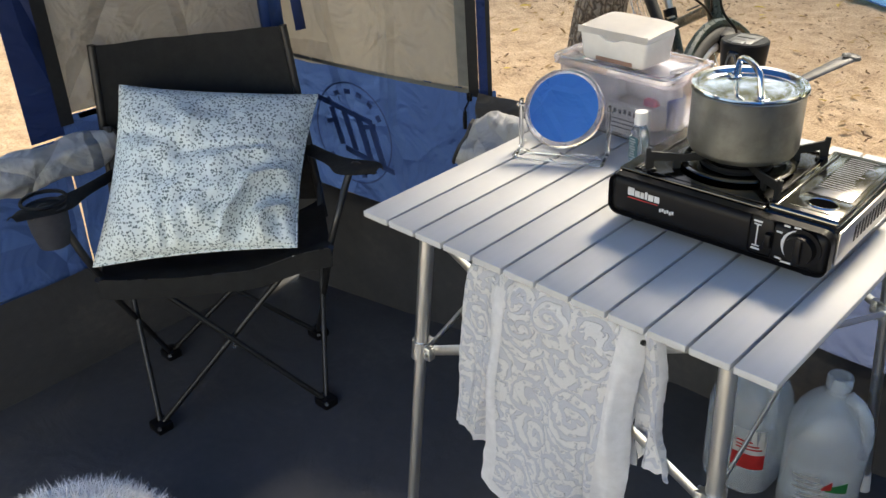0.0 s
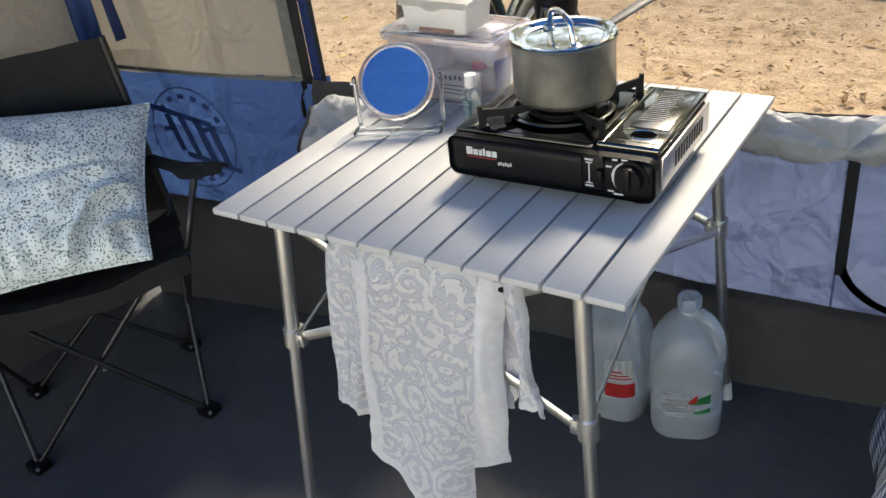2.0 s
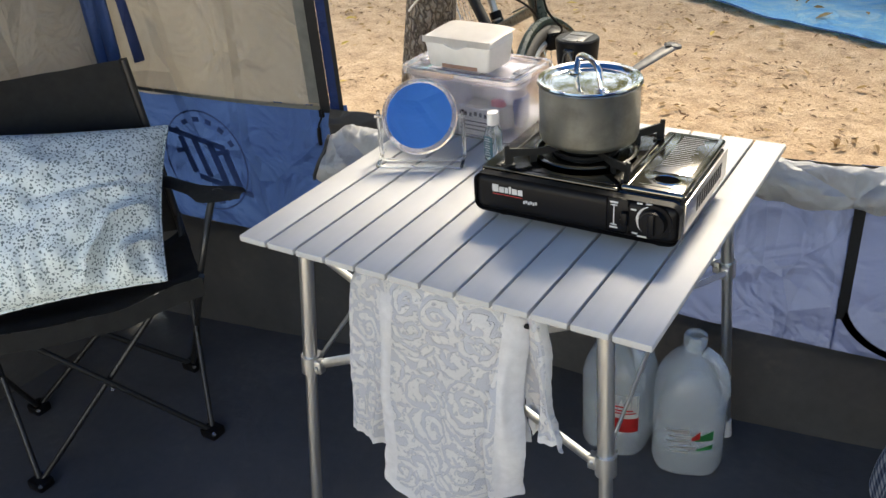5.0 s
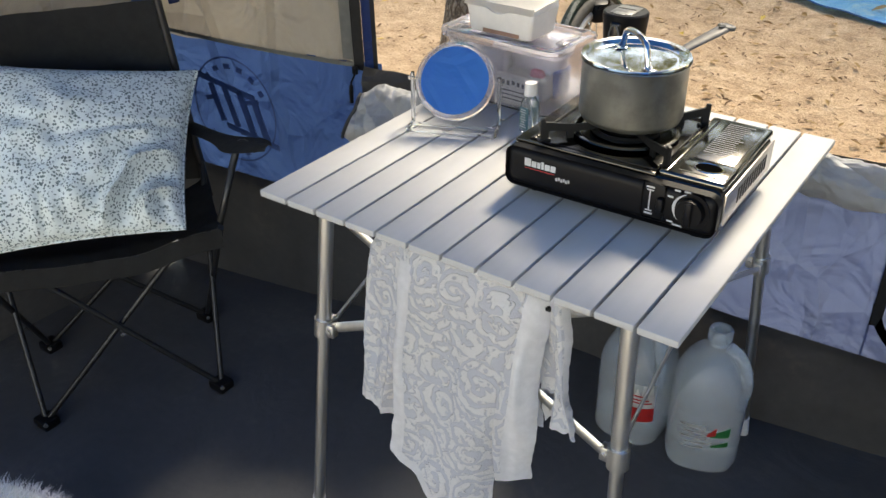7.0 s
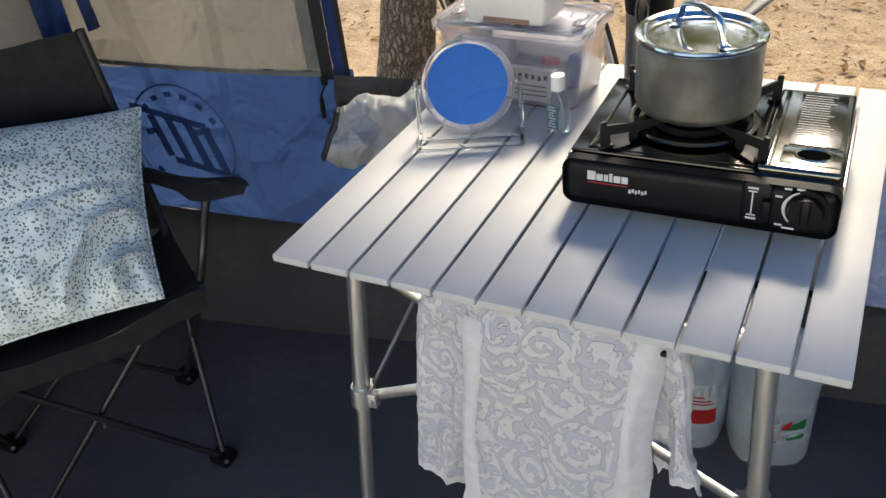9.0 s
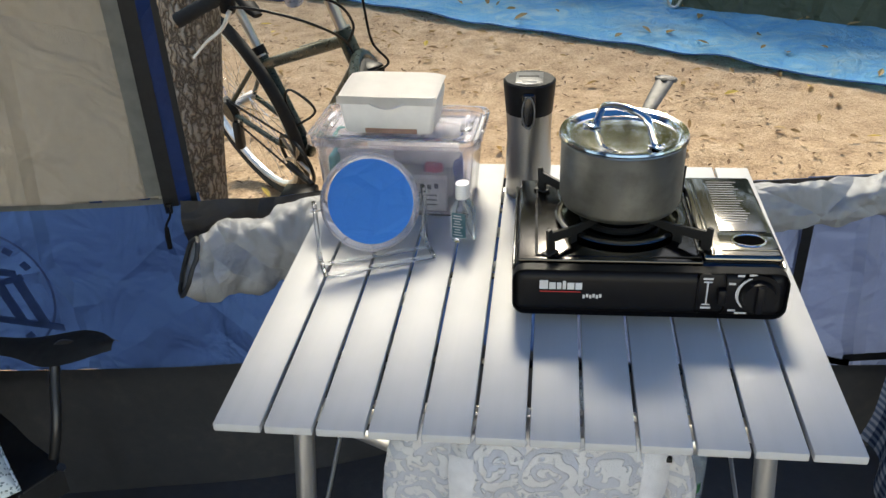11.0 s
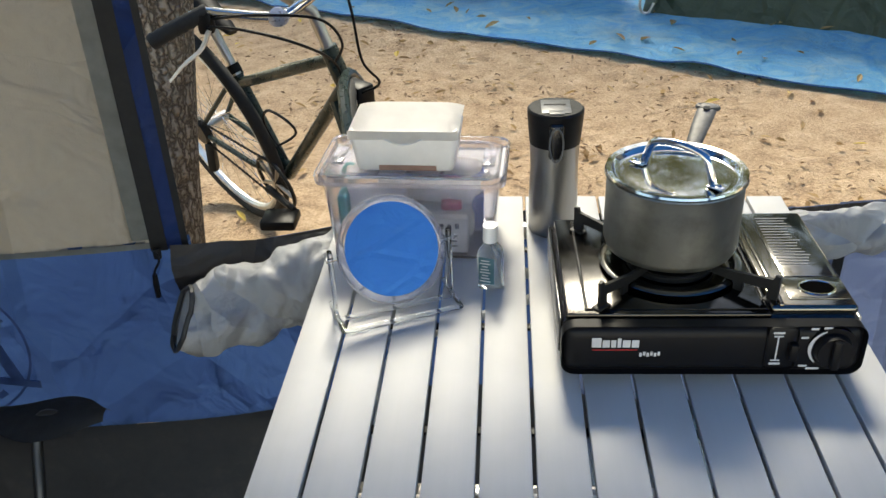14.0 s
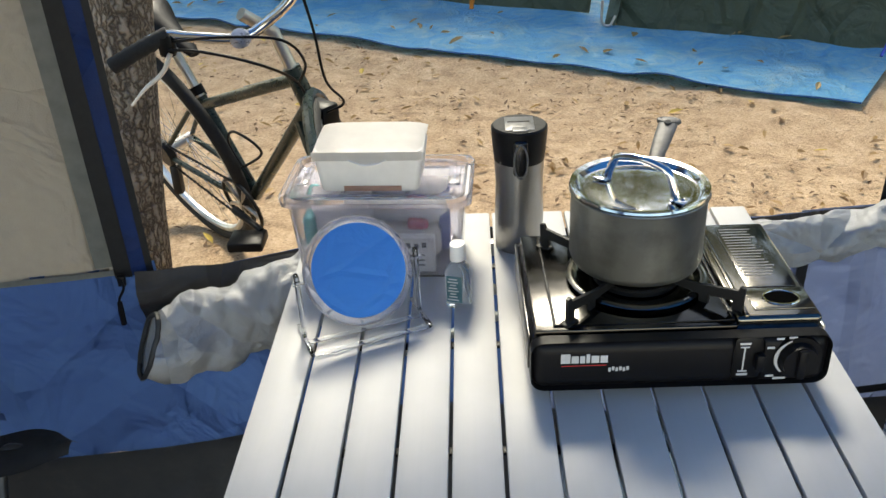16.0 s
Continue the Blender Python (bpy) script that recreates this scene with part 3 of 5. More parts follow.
part("grip", sweep(B_(), [(-0.008, -0.013, -0.034), (-0.009, -0.013, -0.05), (-0.010, -0.012, -0.075)], [0.004, 0.0052, 0.0045], 8), BLACKPL, pull)

# ---------------------------------------------------------------- camp table
W, TOP = 0.35, 0.70
table = thing("camp_table", pose(0, 0, 0), "folding camp table with white aluminium slat top", "table")
PITCH = 2 * W / 12
slat = mesh_of("slat", box(B_(), (0, 0, 0), (PITCH - 0.0042, 2 * W, 0.011), 0.002), SLAT)
end_cap = mesh_of("end_cap", box(B_(), (0, 0, 0), (PITCH - 0.005, 0.004, 0.0125), 0.0012), SLAT)
for i in range(12):
    s = new("slat", slat)
    s.parent = table
    s.location = (-W + PITCH * (i + 0.5), 0, TOP - 0.0055 + random.uniform(-0.0004, 0.0004))
for y in (-0.20, 0.0, 0.20):
    part("slat_cord", box(B_(), (0, y, TOP - 0.0135), (0.68, 0.012, 0.004), 0.001), BLACKPL, table)
for y in (-0.285, 0.285):
    part("top_rail", box(B_(), (0, y, TOP - 0.028), (0.56, 0.018, 0.024), 0.003), ALU, table)
for x in (-0.225, 0.225):
    part("side_rail", box(B_(), (x, 0, TOP - 0.028), (0.018, 0.55, 0.022), 0.003), ALU, table)


def leg_at(sx, sy, z):
    f = (TOP - 0.02 - z) / (TOP - 0.02)
    return Vector((sx * (0.262 + 0.04 * f), sy * (0.29 + 0.055 * f), z))


for sx in (-1, 1):
    for sy in (-1, 1):
        leg = part("leg", rod(rod(B_(), leg_at(sx, sy, 0.03), leg_at(sx, sy, 0.46), 0.0105, seg=16), leg_at(sx, sy, 0.43), leg_at(sx, sy, TOP - 0.02), 0.0125, seg=16), ALU, table)
        part("foot", rod(B_(), leg_at(sx, sy, 0.0), leg_at(sx, sy, 0.045), 0.0135, 0.0125, 16), WHITEPL, leg, "pale grey plastic foot")
        c = leg_at(sx, sy, 0.44)
        bm = rod(B_(), leg_at(sx, sy, 0.424), leg_at(sx, sy, 0.458), 0.0165, seg=16)
        box(bm, (c.x - sx * 0.016, c.y, c.z), (0.022, 0.016, 0.026), 0.003)
        box(bm, (c.x, c.y - sy * 0.016, c.z), (0.016, 0.022, 0.026), 0.003)
        rod(bm, (c.x - sx * 0.02, c.y + sy * 0.012, c.z), (c.x - sx * 0.02, c.y - sy * 0.012, c.z), 0.004, seg=8)
        part("clamp", bm, ALU, table)
        # scissor braces: from this clamp up to the far upper corner of both neighbouring sides
        a, b = leg_at(sx, sy, 0.442), leg_at(-sx, sy, TOP - 0.035)
        o = Vector((0, sy * (0.004 if sx > 0 else -0.006), 0))
        part("brace", sweep(B_(), [a - Vector((sx * 0.02, 0, 0)) + o, b + Vector((sx * 0.03, 0, 0)) + o], 0.0095, 8, flat=0.3, up=(0, 1, 0)), ALU, table)
        a, b = leg_at(sx, sy, 0.442), leg_at(sx, -sy, TOP - 0.035)
        o = Vector((sx * (0.004 if sy > 0 else -0.006), 0, 0))
        part("brace", sweep(B_(), [a - Vector((0, sy * 0.02, 0)) + o, b + Vector((0, sy * 0.03, 0)) + o], 0.0065, 8, flat=0.4, up=(1, 0, 0)), ALU, table)
part("hanging_rod", rod(B_(), (-0.112, -0.316, 0.652), (0.158, -0.316, 0.652), 0.004, seg=10), BLACKPL, table, "thin black rod under the table edge")
for x in (-0.055, 0.105):
    part("rod_hook", sweep(B_(), [(x, -0.325, TOP - 0.012), (x, -0.322, 0.68), (x, -0.318, 0.652)], 0.003, 6), ALU, table)

# towel draped over the rod
towel = thing("towel", pose(-0.014, -0.333, 0.683), "white damask patterned terry towel folded over the rod", "towel")


def towel_layer(name, x0, x1, drop_l, drop_r, y, seed, bow=0.0, skew=0.0, nu=44, nv=60, taper=0.0, hem=(0.08, 0.90)):
    def fn(u, v):
        top = -0.014 * abs(2 * u - 1) ** 3 - 0.008 * nz(u * 4, seed)
        drop = drop_l + (drop_r - drop_l) * u - bow * math.sin(math.pi * u)
        fold = v ** 0.6 * (0.011 * math.sin(u * 7 + seed + 1.5 * v) + 0.034 * nz(u * 2.6, v * 1.3, seed) + 0.012 * nz(u * 7, v * 2.5, seed + 3))
        round_edge = 0.016 * (abs(2 * u - 1) ** 6)
        x = x0 + (x1 - x0) * u + skew * v + taper * (0.5 - u) * v + 0.016 * nz(v * 2.2, u * 2, seed + 4) + 0.0025 * nz(v * 16, u * 3, seed + 7) * (abs(2 * u - 1) ** 4)
        over = 0.012 * math.exp(-(v * 26))
        return (x, y + over * 1.1 + round_edge - fold - 0.010 * min(1, v * 14), top - drop * v + 0.006 * math.exp(-v * 34))
    p = part(name, sheet(B_(), fn, nu, nv, 0.011), TOWEL, towel)
    def band(u0, u1, v0, v1, nm):
        part(nm, sheet(B_(), lambda u, v: Vector(fn(u0 + (u1 - u0) * u, v0 + (v1 - v0) * v)) + Vector((0, -0.0018, 0)), 16, 50, 0.003), HEM, p)
    if hem[1] < 1:
        band(hem[1], 1.0, 0.04, 1.0, "side_hem")
    if hem[0] > 0:
        band(0.0, hem[0], 0.04, 1.0, "side_hem")
    band(0.0, 1.0, 0.955, 1.0, "bottom_hem")
    return p


HEM = plain("plain_towel_hem", (0.88, 0.87, 0.88), 0.95, 0, 0.06, 60, 0.6, 500)
towel_layer("back_layer", -0.118, 0.160, 0.32, 0.25, 0.034, 5.0)
towel_layer("left_fold", -0.138, -0.02, 0.338, 0.365, 0.018, 3.0, 0.0, -0.050, 24, hem=(0, 1))
towel_layer("right_fold", 0.055, 0.172, 0.385, 0.36, 0.014, 2.0, 0.0, -0.022, 24, hem=(0, 0.70))
towel_layer("front_layer", -0.074, 0.145, 0.405, 0.478, -0.006, 1.0, -0.012, -0.040, taper=0.03, hem=(0.13, 1))
towel_layer("side_tail", 0.130, 0.188, 0.225, 0.225, 0.026, 8.0, 0.0, 0.038, 14)

# ---------------------------------------------------------------- stove
STOVE = pose(0.1375, -0.006, TOP, 0, 0, 1.0)
ZB = 0.020
stove = thing("butane_stove", STOVE, "black portable butane stove with steel gas cover on the table", "stove")
SW, SD, SH = 0.332, 0.250, 0.065
bm = box(B_(), (0, 0.004, ZB + SH / 2), (SW - 0.004, SD - 0.012, SH - 0.004), 0.014, seg=4)
part("body", bm, BLACKMETAL, stove)
front = part("front_panel", box(B_(), (0, -SD / 2 + 0.004, ZB + SH / 2 - 0.002), (SW, 0.016, SH), 0.016, seg=5), BLACKPL, stove, "glossy black plastic front panel")
# a brand mark as plain bars
bm = B_()
for i, (w, h) in enumerate(((0.0105, 0.0125), (0.008, 0.0095), (0.0055, 0.0095), (0.004, 0.012), (0.0085, 0.0095), (0.008, 0.0095))):
    x = -0.1325 + sum((0.0118, 0.0095, 0.007, 0.0056, 0.0100, 0.0095)[:i])
    box(bm, (x + w / 2, -SD / 2 - 0.0042, 0.056 + h / 2 - 0.005), (w, 0.0006, h), 0)
part("mark_bars", bm, WHITEINK, front)
part("mark_line", box(B_(), (-0.107, -SD / 2 - 0.0042, 0.0475), (0.05, 0.0006, 0.0008)), REDINK, front)
bm = B_()
for i in range(6):
    box(bm, (-0.078 + 0.004 * i, -SD / 2 - 0.0042, 0.041 + 0.0015 * (i % 2)), (0.0028, 0.0006, 0.005), 0)
part("script_bars", bm, WHITEINK, front)
# knob with its printed arc
part("knob_bezel", rod(B_(), (0.129, -SD / 2 + 0.002, 0.050), (0.129, -SD / 2 - 0.0055, 0.050), 0.0275, 0.0265, 36), BLACKPL, front)
knob = part("knob", rod(B_(), (0.129, -SD / 2 - 0.004, 0.050), (0.129, -SD / 2 - 0.016, 0.050), 0.021, 0.019, 32), BLACKPL, front)
part("grip", box(B_(), (0.129, -SD / 2 - 0.019, 0.050), (0.010, 0.006, 0.038), 0.003), BLACKPL, knob)
part("dial_arc", sweep(B_(), [(0.129 - 0.0245 * math.cos(a), -SD / 2 - 0.0062, 0.050 + 0.0245 * math.sin(a)) for a in (radians(k) for k in range(-46, 72, 6))], [0.0006 + 0.0016 * (1 - abs(k - 9) / 11) for k in range(20)], 6, flat=0.3, up=(0, 1, 0)), WHITEINK, front)
for x, z, w in ((0.107, 0.0755, 0.008), (0.121, 0.0765, 0.009), (0.098, 0.064, 0.008), (0.101, 0.026, 0.009), (0.112, 0.0225, 0.014)):
    part("dial_bar", box(B_(), (x, -SD / 2 - 0.0045, z), (w, 0.0006, 0.0026), 0), WHITEINK, front)
part("lever_plate", box(B_(), (0.074, -SD / 2 - 0.003, 0.050), (0.034, 0.006, 0.056), 0.006), BLACKPL, front)
part("lever", box(B_(), (0.086, -SD / 2 - 0.009, 0.049), (0.010, 0.012, 0.022), 0.003), BLACKPL, front)
bm = box(B_(), (0.0690, -SD / 2 - 0.0064, 0.051), (0.0016, 0.0006, 0.032))
for z in (0.067, 0.035):
    box(bm, (0.0690, -SD / 2 - 0.0064, z), (0.010, 0.0006, 0.0016))
for z in (0.0715, 0.0305):
    box(bm, (0.0690, -SD / 2 - 0.0064, z), (0.012, 0.0006, 0.0026))
part("lever_bars", bm, WHITEINK, front)
for x in (-0.13, 0.13):
    for y in (-0.09, 0.09):
        part("foot", rod(B_(), (x, y, 0.0), (x, y, 0.02), 0.011, 0.013, 16), RUBBER, stove)
for mark in front.children:
    mark.location.z += 0.0045
# burner side: raised rim, sunk pan, burner
TZ = ZB + SH - 0.004
CX, CY = -0.029, -0.002
bm = B_()
pts = [(CX - 0.108, CY - 0.100), (CX + 0.092, CY - 0.100), (CX + 0.092, CY + 0.108), (CX - 0.108, CY + 0.108)]
sweep(bm, [(x, y, TZ + 0.0065) for x, y in pts], 0.0028, 8, closed=True, flat=0.6)
part("pan_rim", bm, BLACKMETAL, stove)
part("top_plate", box(B_(), (CX - 0.018, CY + 0.004, TZ + 0.003), (0.226, 0.226, 0.006), 0.0025), brushed("smoked_steel_plate", (0.055, 0.053, 0.050), 0.11, 0.20, (1, 1, 1), 30, 0.5), stove, "darkened steel plate round the burner")
bm = lathe(B_(), [(0.084, 0.000), (0.080, 0.0022), (0.076, 0.002), (0.070, -0.004), (0.045, -0.006), (0.045, 0.0), (0.0, 0.0)], 48, Matrix.Translation((CX, CY, TZ + 0.0132)))
part("drip_pan", bm, brushed("shiny_drip_pan", (0.15, 0.145, 0.13), 0.12, 0.24, (1, 1, 1), 30, 0.5), stove, "shiny round drip pan")
bm = lathe(B_(), [(0.0, 0.0), (0.030, 0.0), (0.036, 0.010), (0.036, 0.016), (0.030, 0.019), (0.012, 0.016), (0.0, 0.016)], 36, Matrix.Translation((CX, CY, TZ + 0.008)))
part("burner", bm, IRON, stove)
part("flame_ring", lathe(B_(), [(0.044, 0.004), (0.052, 0.004), (0.053, 0.010), (0.050, 0.012), (0.044, 0.009), (0.044, 0.004)], 40, Matrix.Translation((CX, CY, TZ + 0.006))), IRON, stove)
def plate(bm, prof, c, d, thick):
    """An upright plate cut to an outline of (radius, height) points, standing along d."""
    n_ = Vector((-d.y, d.x, 0)) * (thick / 2)
    rows = [[bm.verts.new(c + d * r_ + Vector((0, 0, z_)) + n_ * sg) for r_, z_ in prof] for sg in (-1, 1)]
    bm.faces.new(rows[0])
    bm.faces.new(rows[1][::-1])
    for i in range(len(prof)):
        j = (i + 1) % len(prof)
        bm.faces.new((rows[0][i], rows[0][j], rows[1][j], rows[1][i]))
    return bm


for k in range(4):
    a = radians((45, 141, 226, 320)[k])
    d = Vector((math.cos(a), math.sin(a), 0))
    c = Vector((CX, CY, TZ))
    bm = plate(B_(), [(0.028, 0.018), (0.060, 0.017), (0.084, 0.016), (0.084, 0.003), (0.095, 0.003), (0.095, 0.018), (0.124, 0.021), (0.124, 0.003), (0.136, 0.003), (0.137, 0.040), (0.131, 0.041), (0.129, 0.035), (0.080, 0.0275), (0.028, 0.0275)], c, d, 0.0042)
    part("pan_support", bm, IRON, stove)
    bm = box(B_(), (0, 0, 0), (0.020, 0.012, 0.003), 0.001, Matrix.Translation(c + d * 0.131 + Vector((0, 0, 0.0075))) @ Matrix.Rotation(a, 4, "Z"))
    part("support_foot", bm, IRON, stove)
# gas compartment cover
GX = 0.118
# Matte black for a flat disc: the shade inside the opening, put into colour.
HOLE_SHADE = plain("opening_shade_black", (0.003, 0.003, 0.003), 0.9)
HOLE_SHADE.node_tree.nodes["Principled BSDF"].inputs["Specular IOR Level"].default_value = 0.0
NOTICE = plain("grey_notice_print", (0.17, 0.168, 0.165), 0.45)
gas = part("gas_cover", box(B_(), (GX - 0.004, 0.010, TZ + 0.004), (0.096, 0.226, 0.012), 0.005, seg=3), BROWNSTEEL, stove, "stained steel gas cover")
part("cover_ridge", box(B_(), (GX - 0.040, 0.006, TZ + 0.0105), (0.006, 0.214, 0.004), 0.0018), BROWNSTEEL, gas)
part("panel", box(B_(), (GX + 0.006, 0.035, TZ + 0.0105), (0.058, 0.150, 0.0016), 0.0006), brushed("printed_steel_panel", (0.15, 0.146, 0.135), 0.11, 0.19, (0.05, 1, 1), 120, 0.2), gas)
for i in range(17):
    w = 0.044 - 0.012 * random.random()
    part("notice_bar", box(B_(), (GX + 0.004 - (0.046 - w) / 2, 0.102 - 0.0072 * i, TZ + 0.0116), (w, 0.0020, 0.0004)), NOTICE, gas)
part("hole_plate", box(B_(), (GX + 0.006, -0.066, TZ + 0.0105), (0.068, 0.044, 0.0018), 0.0007), BROWNSTEEL, gas)
part("hole_rim", sweep(B_(), [(GX + 0.008 + 0.020 * math.cos(t), -0.066 + 0.015 * math.sin(t), TZ + 0.0118) for t in (radians(k * 12) for k in range(30))], 0.0016, 6, closed=True), CHROME, gas)
part("hole", lathe(B_(), [(0.0, 0.0), (1.0, 0.0), (1.0, 0.0006), (0.0, 0.0006)], 30, Matrix.Translation((GX + 0.008, -0.066, TZ + 0.0117)) @ Matrix.Diagonal((0.0185, 0.0135, 1, 1))), HOLE_SHADE, gas, "round opening with its inner shade painted black")
side = part("side_plate", box(B_(), (SW / 2 - 0.001, 0.008, ZB + SH / 2), (0.004, SD - 0.03, SH - 0.016), 0.0015), STEEL, stove, "pale steel side plate")
# Black bars on the plate stand for the shade inside the slots.
for i in range(11):
    part("vent_slot", box(B_(), (SW / 2 + 0.0012, -0.045 + 0.0125 * i, 0.054), (0.001, 0.006, 0.024), 0.0), BLACKPL, side)
side = part("side_plate", box(B_(), (-SW / 2 + 0.001, 0.008, ZB + SH / 2), (0.004, SD - 0.03, SH - 0.02), 0.0015), BLACKMETAL, stove)

# ---------------------------------------------------------------- saucepan
PX, PY, PZ = 0.1085, 0.004, TOP + 0.1085
pot = thing("saucepan", pose(PX, PY, PZ), "used stainless steel saucepan with lid on the stove", "pan")
R, H = 0.079, 0.094
bm = lathe(B_(), [(0.0, 0.0), (R - 0.010, 0.0), (R - 0.003, 0.004), (R, 0.012), (R, H - 0.004), (R + 0.003, H), (R + 0.002, H + 0.0015), (R - 0.002, H - 0.002), (R - 0.003, 0.014), (R - 0.012, 0.004), (0.0, 0.004)], 64)
part("pot_body", bm, POT_STEEL, pot)
lid = part("lid", lathe(B_(), [(0.0, H + 0.0005), (0.030, H + 0.0002), (0.056, H - 0.0010), (0.0675, H - 0.0024), (0.0705, H - 0.0012), (0.074, H + 0.0045), (0.0805, H + 0.006), (0.0815, H + 0.0035), (0.079, H + 0.0018), (0.073, H + 0.0015), (0.066, H - 0.0055), (0.0, H - 0.0025)], 64), LID_STEEL, pot, "polished steel lid")
A = Vector((-0.034, 0.024, H + 0.002))
C = Vector((0.034, -0.036, H + 0.002))
U = Vector((0, 0, 1))
arch = smooth_path([A, A.lerp(C, 0.06) + U * 0.018, A.lerp(C, 0.16) + U * 0.031, A.lerp(C, 0.5) + U * 0.036, A.lerp(C, 0.84) + U * 0.031, A.lerp(C, 0.94) + U * 0.018, C], 5)
part("lid_handle", sweep(B_(), arch, 0.0048, 10), CHROME, lid)
for p, s in ((A, -1), (C, 1)):
    d = (C - A).normalized() * s
    bm = box(B_(), (0, 0, 0), (0.020, 0.016, 0.003), 0.0012, Matrix.Translation(p + d * 0.006) @ d.to_track_quat("X", "Z").to_matrix().to_4x4())
    rod(bm, p + d * 0.009 - U * 0.002, p + d * 0.009 + U * 0.004, 0.0035, 0.0028, 12)
    part("handle_foot", bm, CHROME, lid)
HD = Vector((0.070, 0.182, 0)).normalized()
SDV = Vector((0, 0, 1)).cross(HD)
hz = H - 0.016
bm = B_()


def pan_handle(u, v):
    w = 0.0075 + 0.0055 * u + 0.001 * math.sin(u * 3)
    a = v * 2 * math.pi
    c = HD * (R - 0.002 + 0.120 * u) + U * (hz + 0.026 * u ** 0.8)
    return c + SDV * (w * math.cos(a)) + U * (0.0042 * math.sin(a))


HANDLE = plain("dull_handle_steel", (0.10, 0.097, 0.094), 0.55, 0.25, 0.25, 60)
part("pan_handle", sheet(bm, pan_handle, 24, 14), HANDLE, pot, "long stamped steel handle")
# A flat black disc paints the dark inside of the hanging hole.
part("hang_hole", lathe(B_(), [(0.0, 0), (1, 0), (1, 0.001), (0, 0.001)], 20, Matrix.Translation(HD * (R + 0.105) + U * (hz + 0.0285)) @ HD.to_track_quat("X", "Z").to_matrix().to_4x4() @ Matrix.Diagonal((0.007, 0.0045, 1, 1))), BLACKPL, pot)
part("handle_tip", sweep(B_(), [HD * (R + 0.116) + SDV * (0.0130 * math.cos(t)) + HD * (0.007 * math.sin(t)) + U * (hz + 0.026) for t in (radians(k * 15) for k in range(24))], 0.0036, 8, closed=True), HANDLE, pot)
bm = box(B_(), (0, 0, 0), (0.004, 0.040, 0.026), 0.0015, Matrix.Translation(HD * (R + 0.001) + U * (hz - 0.004)) @ HD.to_track_quat("X", "Z").to_matrix().to_4x4())
part("handle_bracket", bm, STEEL, pot)

# ---------------------------------------------------------------- on the table
mug = thing("travel_mug", pose(-0.018, 0.243, TOP), "brushed steel travel mug with black lid", "travel mug")
part("mug_body", lathe(B_(), [(0.0, 0.0), (0.032, 0.0), (0.034, 0.003), (0.0345, 0.05), (0.033, 0.10), (0.0345, 0.138)], 44), brushed("dark_brushed_steel", (0.33, 0.325, 0.315), 0.30, 0.42, (1, 1, 0.04), 140, 0.1), mug)
cap = part("mug_lid", lathe(B_(), [(0.0348, 0.136), (0.0362, 0.150), (0.0385, 0.178), (0.0385, 0.183), (0.036, 0.1855), (0.0, 0.1855)], 44), BLACKPL, mug, "black flared plastic lid")
part("lid_top", box(B_(), (0, 0.0, 0.1858), (0.040, 0.050, 0.0012), 0.0005), plain("grey_lid_plastic", (0.09, 0.09, 0.088), 0.4), cap)
part("lid_tab", box(B_(), (0.0, -0.024, 0.1866), (0.020, 0.014, 0.0016), 0.0006), plain("grey_lid_tab", (0.13, 0.13, 0.125), 0.4), cap)
part("lid_bars", box(B_(), (-0.001, 0.006, 0.1866), (0.030, 0.0035, 0.0006)), BLACKPL, cap)
bm = box(B_(), (0.0, -0.0375, 0.150), (0.020, 0.010, 0.052), 0.005, seg=3)
part("button", bm, BLACKMETAL, cap)
part("button_ring", sweep(B_(), [(0.009 * math.cos(t), -0.0432, 0.147 + 0.024 * math.sin(t)) for t in (radians(k * 12) for k in range(30))], 0.0014, 6, closed=True), plain("grey_button_ring", (0.10, 0.10, 0.10), 0.4), cap)

mug.scale = (1.04, 1.04, 1.04)

BX0, BX1, BY0, BY1, BZ = -0.346, -0.090, 0.145, 0.287, 0.132
BCX, BCY = (BX0 + BX1) / 2, (BY0 + BY1) / 2
bw, bd = BX1 - BX0, BY1 - BY0
tub = thing("storage_box", pose(BCX, BCY, TOP, 0, 0, -3), "clear lidded plastic storage box full of toiletries", "storage box")


def tub_shell(s):
    def ring(k, z, i):
        w, d = bw / 2 * k - i, bd / 2 * k - i
        rr = 0.018
        out = []
        for cx, cy, a0 in ((w - rr, d - rr, 0), (-w + rr, d - rr, 90), (-w + rr, -d + rr, 180), (w - rr, -d + rr, 270)):
            for a in range(0, 91, 18):
                out.append((cx + rr * math.cos(radians(a0 + a)), cy + rr * math.sin(radians(a0 + a)), z))
        return out
    return ring


ring = tub_shell(0)


def loft(bm, rings, cap0=True, cap1=True):
    rr = [[bm.verts.new(p) for p in r] for r in rings]
    n = len(rr[0])
    for A_, C_ in zip(rr, rr[1:]):
        for k in range(n):
            bm.faces.new((A_[k], A_[(k + 1) % n], C_[(k + 1) % n], C_[k]))
    if cap0:
        bm.faces.new(rr[0][::-1])
    if cap1:
        bm.faces.new(rr[-1])
    return bm


part("tub", loft(B_(), [ring(0.88, 0.001, 0), ring(0.90, 0.006, 0), ring(0.97, BZ - 0.012, 0), ring(0.97, BZ - 0.012, 0.0018), ring(0.90, 0.008, 0.0018), ring(0.88, 0.004, 0.002)]), BOXPLASTIC, tub)
lidb = part("lid", loft(B_(), [ring(1.0, BZ - 0.018, 0), ring(1.04, BZ - 0.016, 0), ring(1.05, BZ - 0.004, 0), ring(1.03, BZ, 0), ring(0.97, BZ, 0), ring(0.94, BZ - 0.006, 0)], cap0=False), BOXPLASTIC, tub, "clear ridged snap lid")
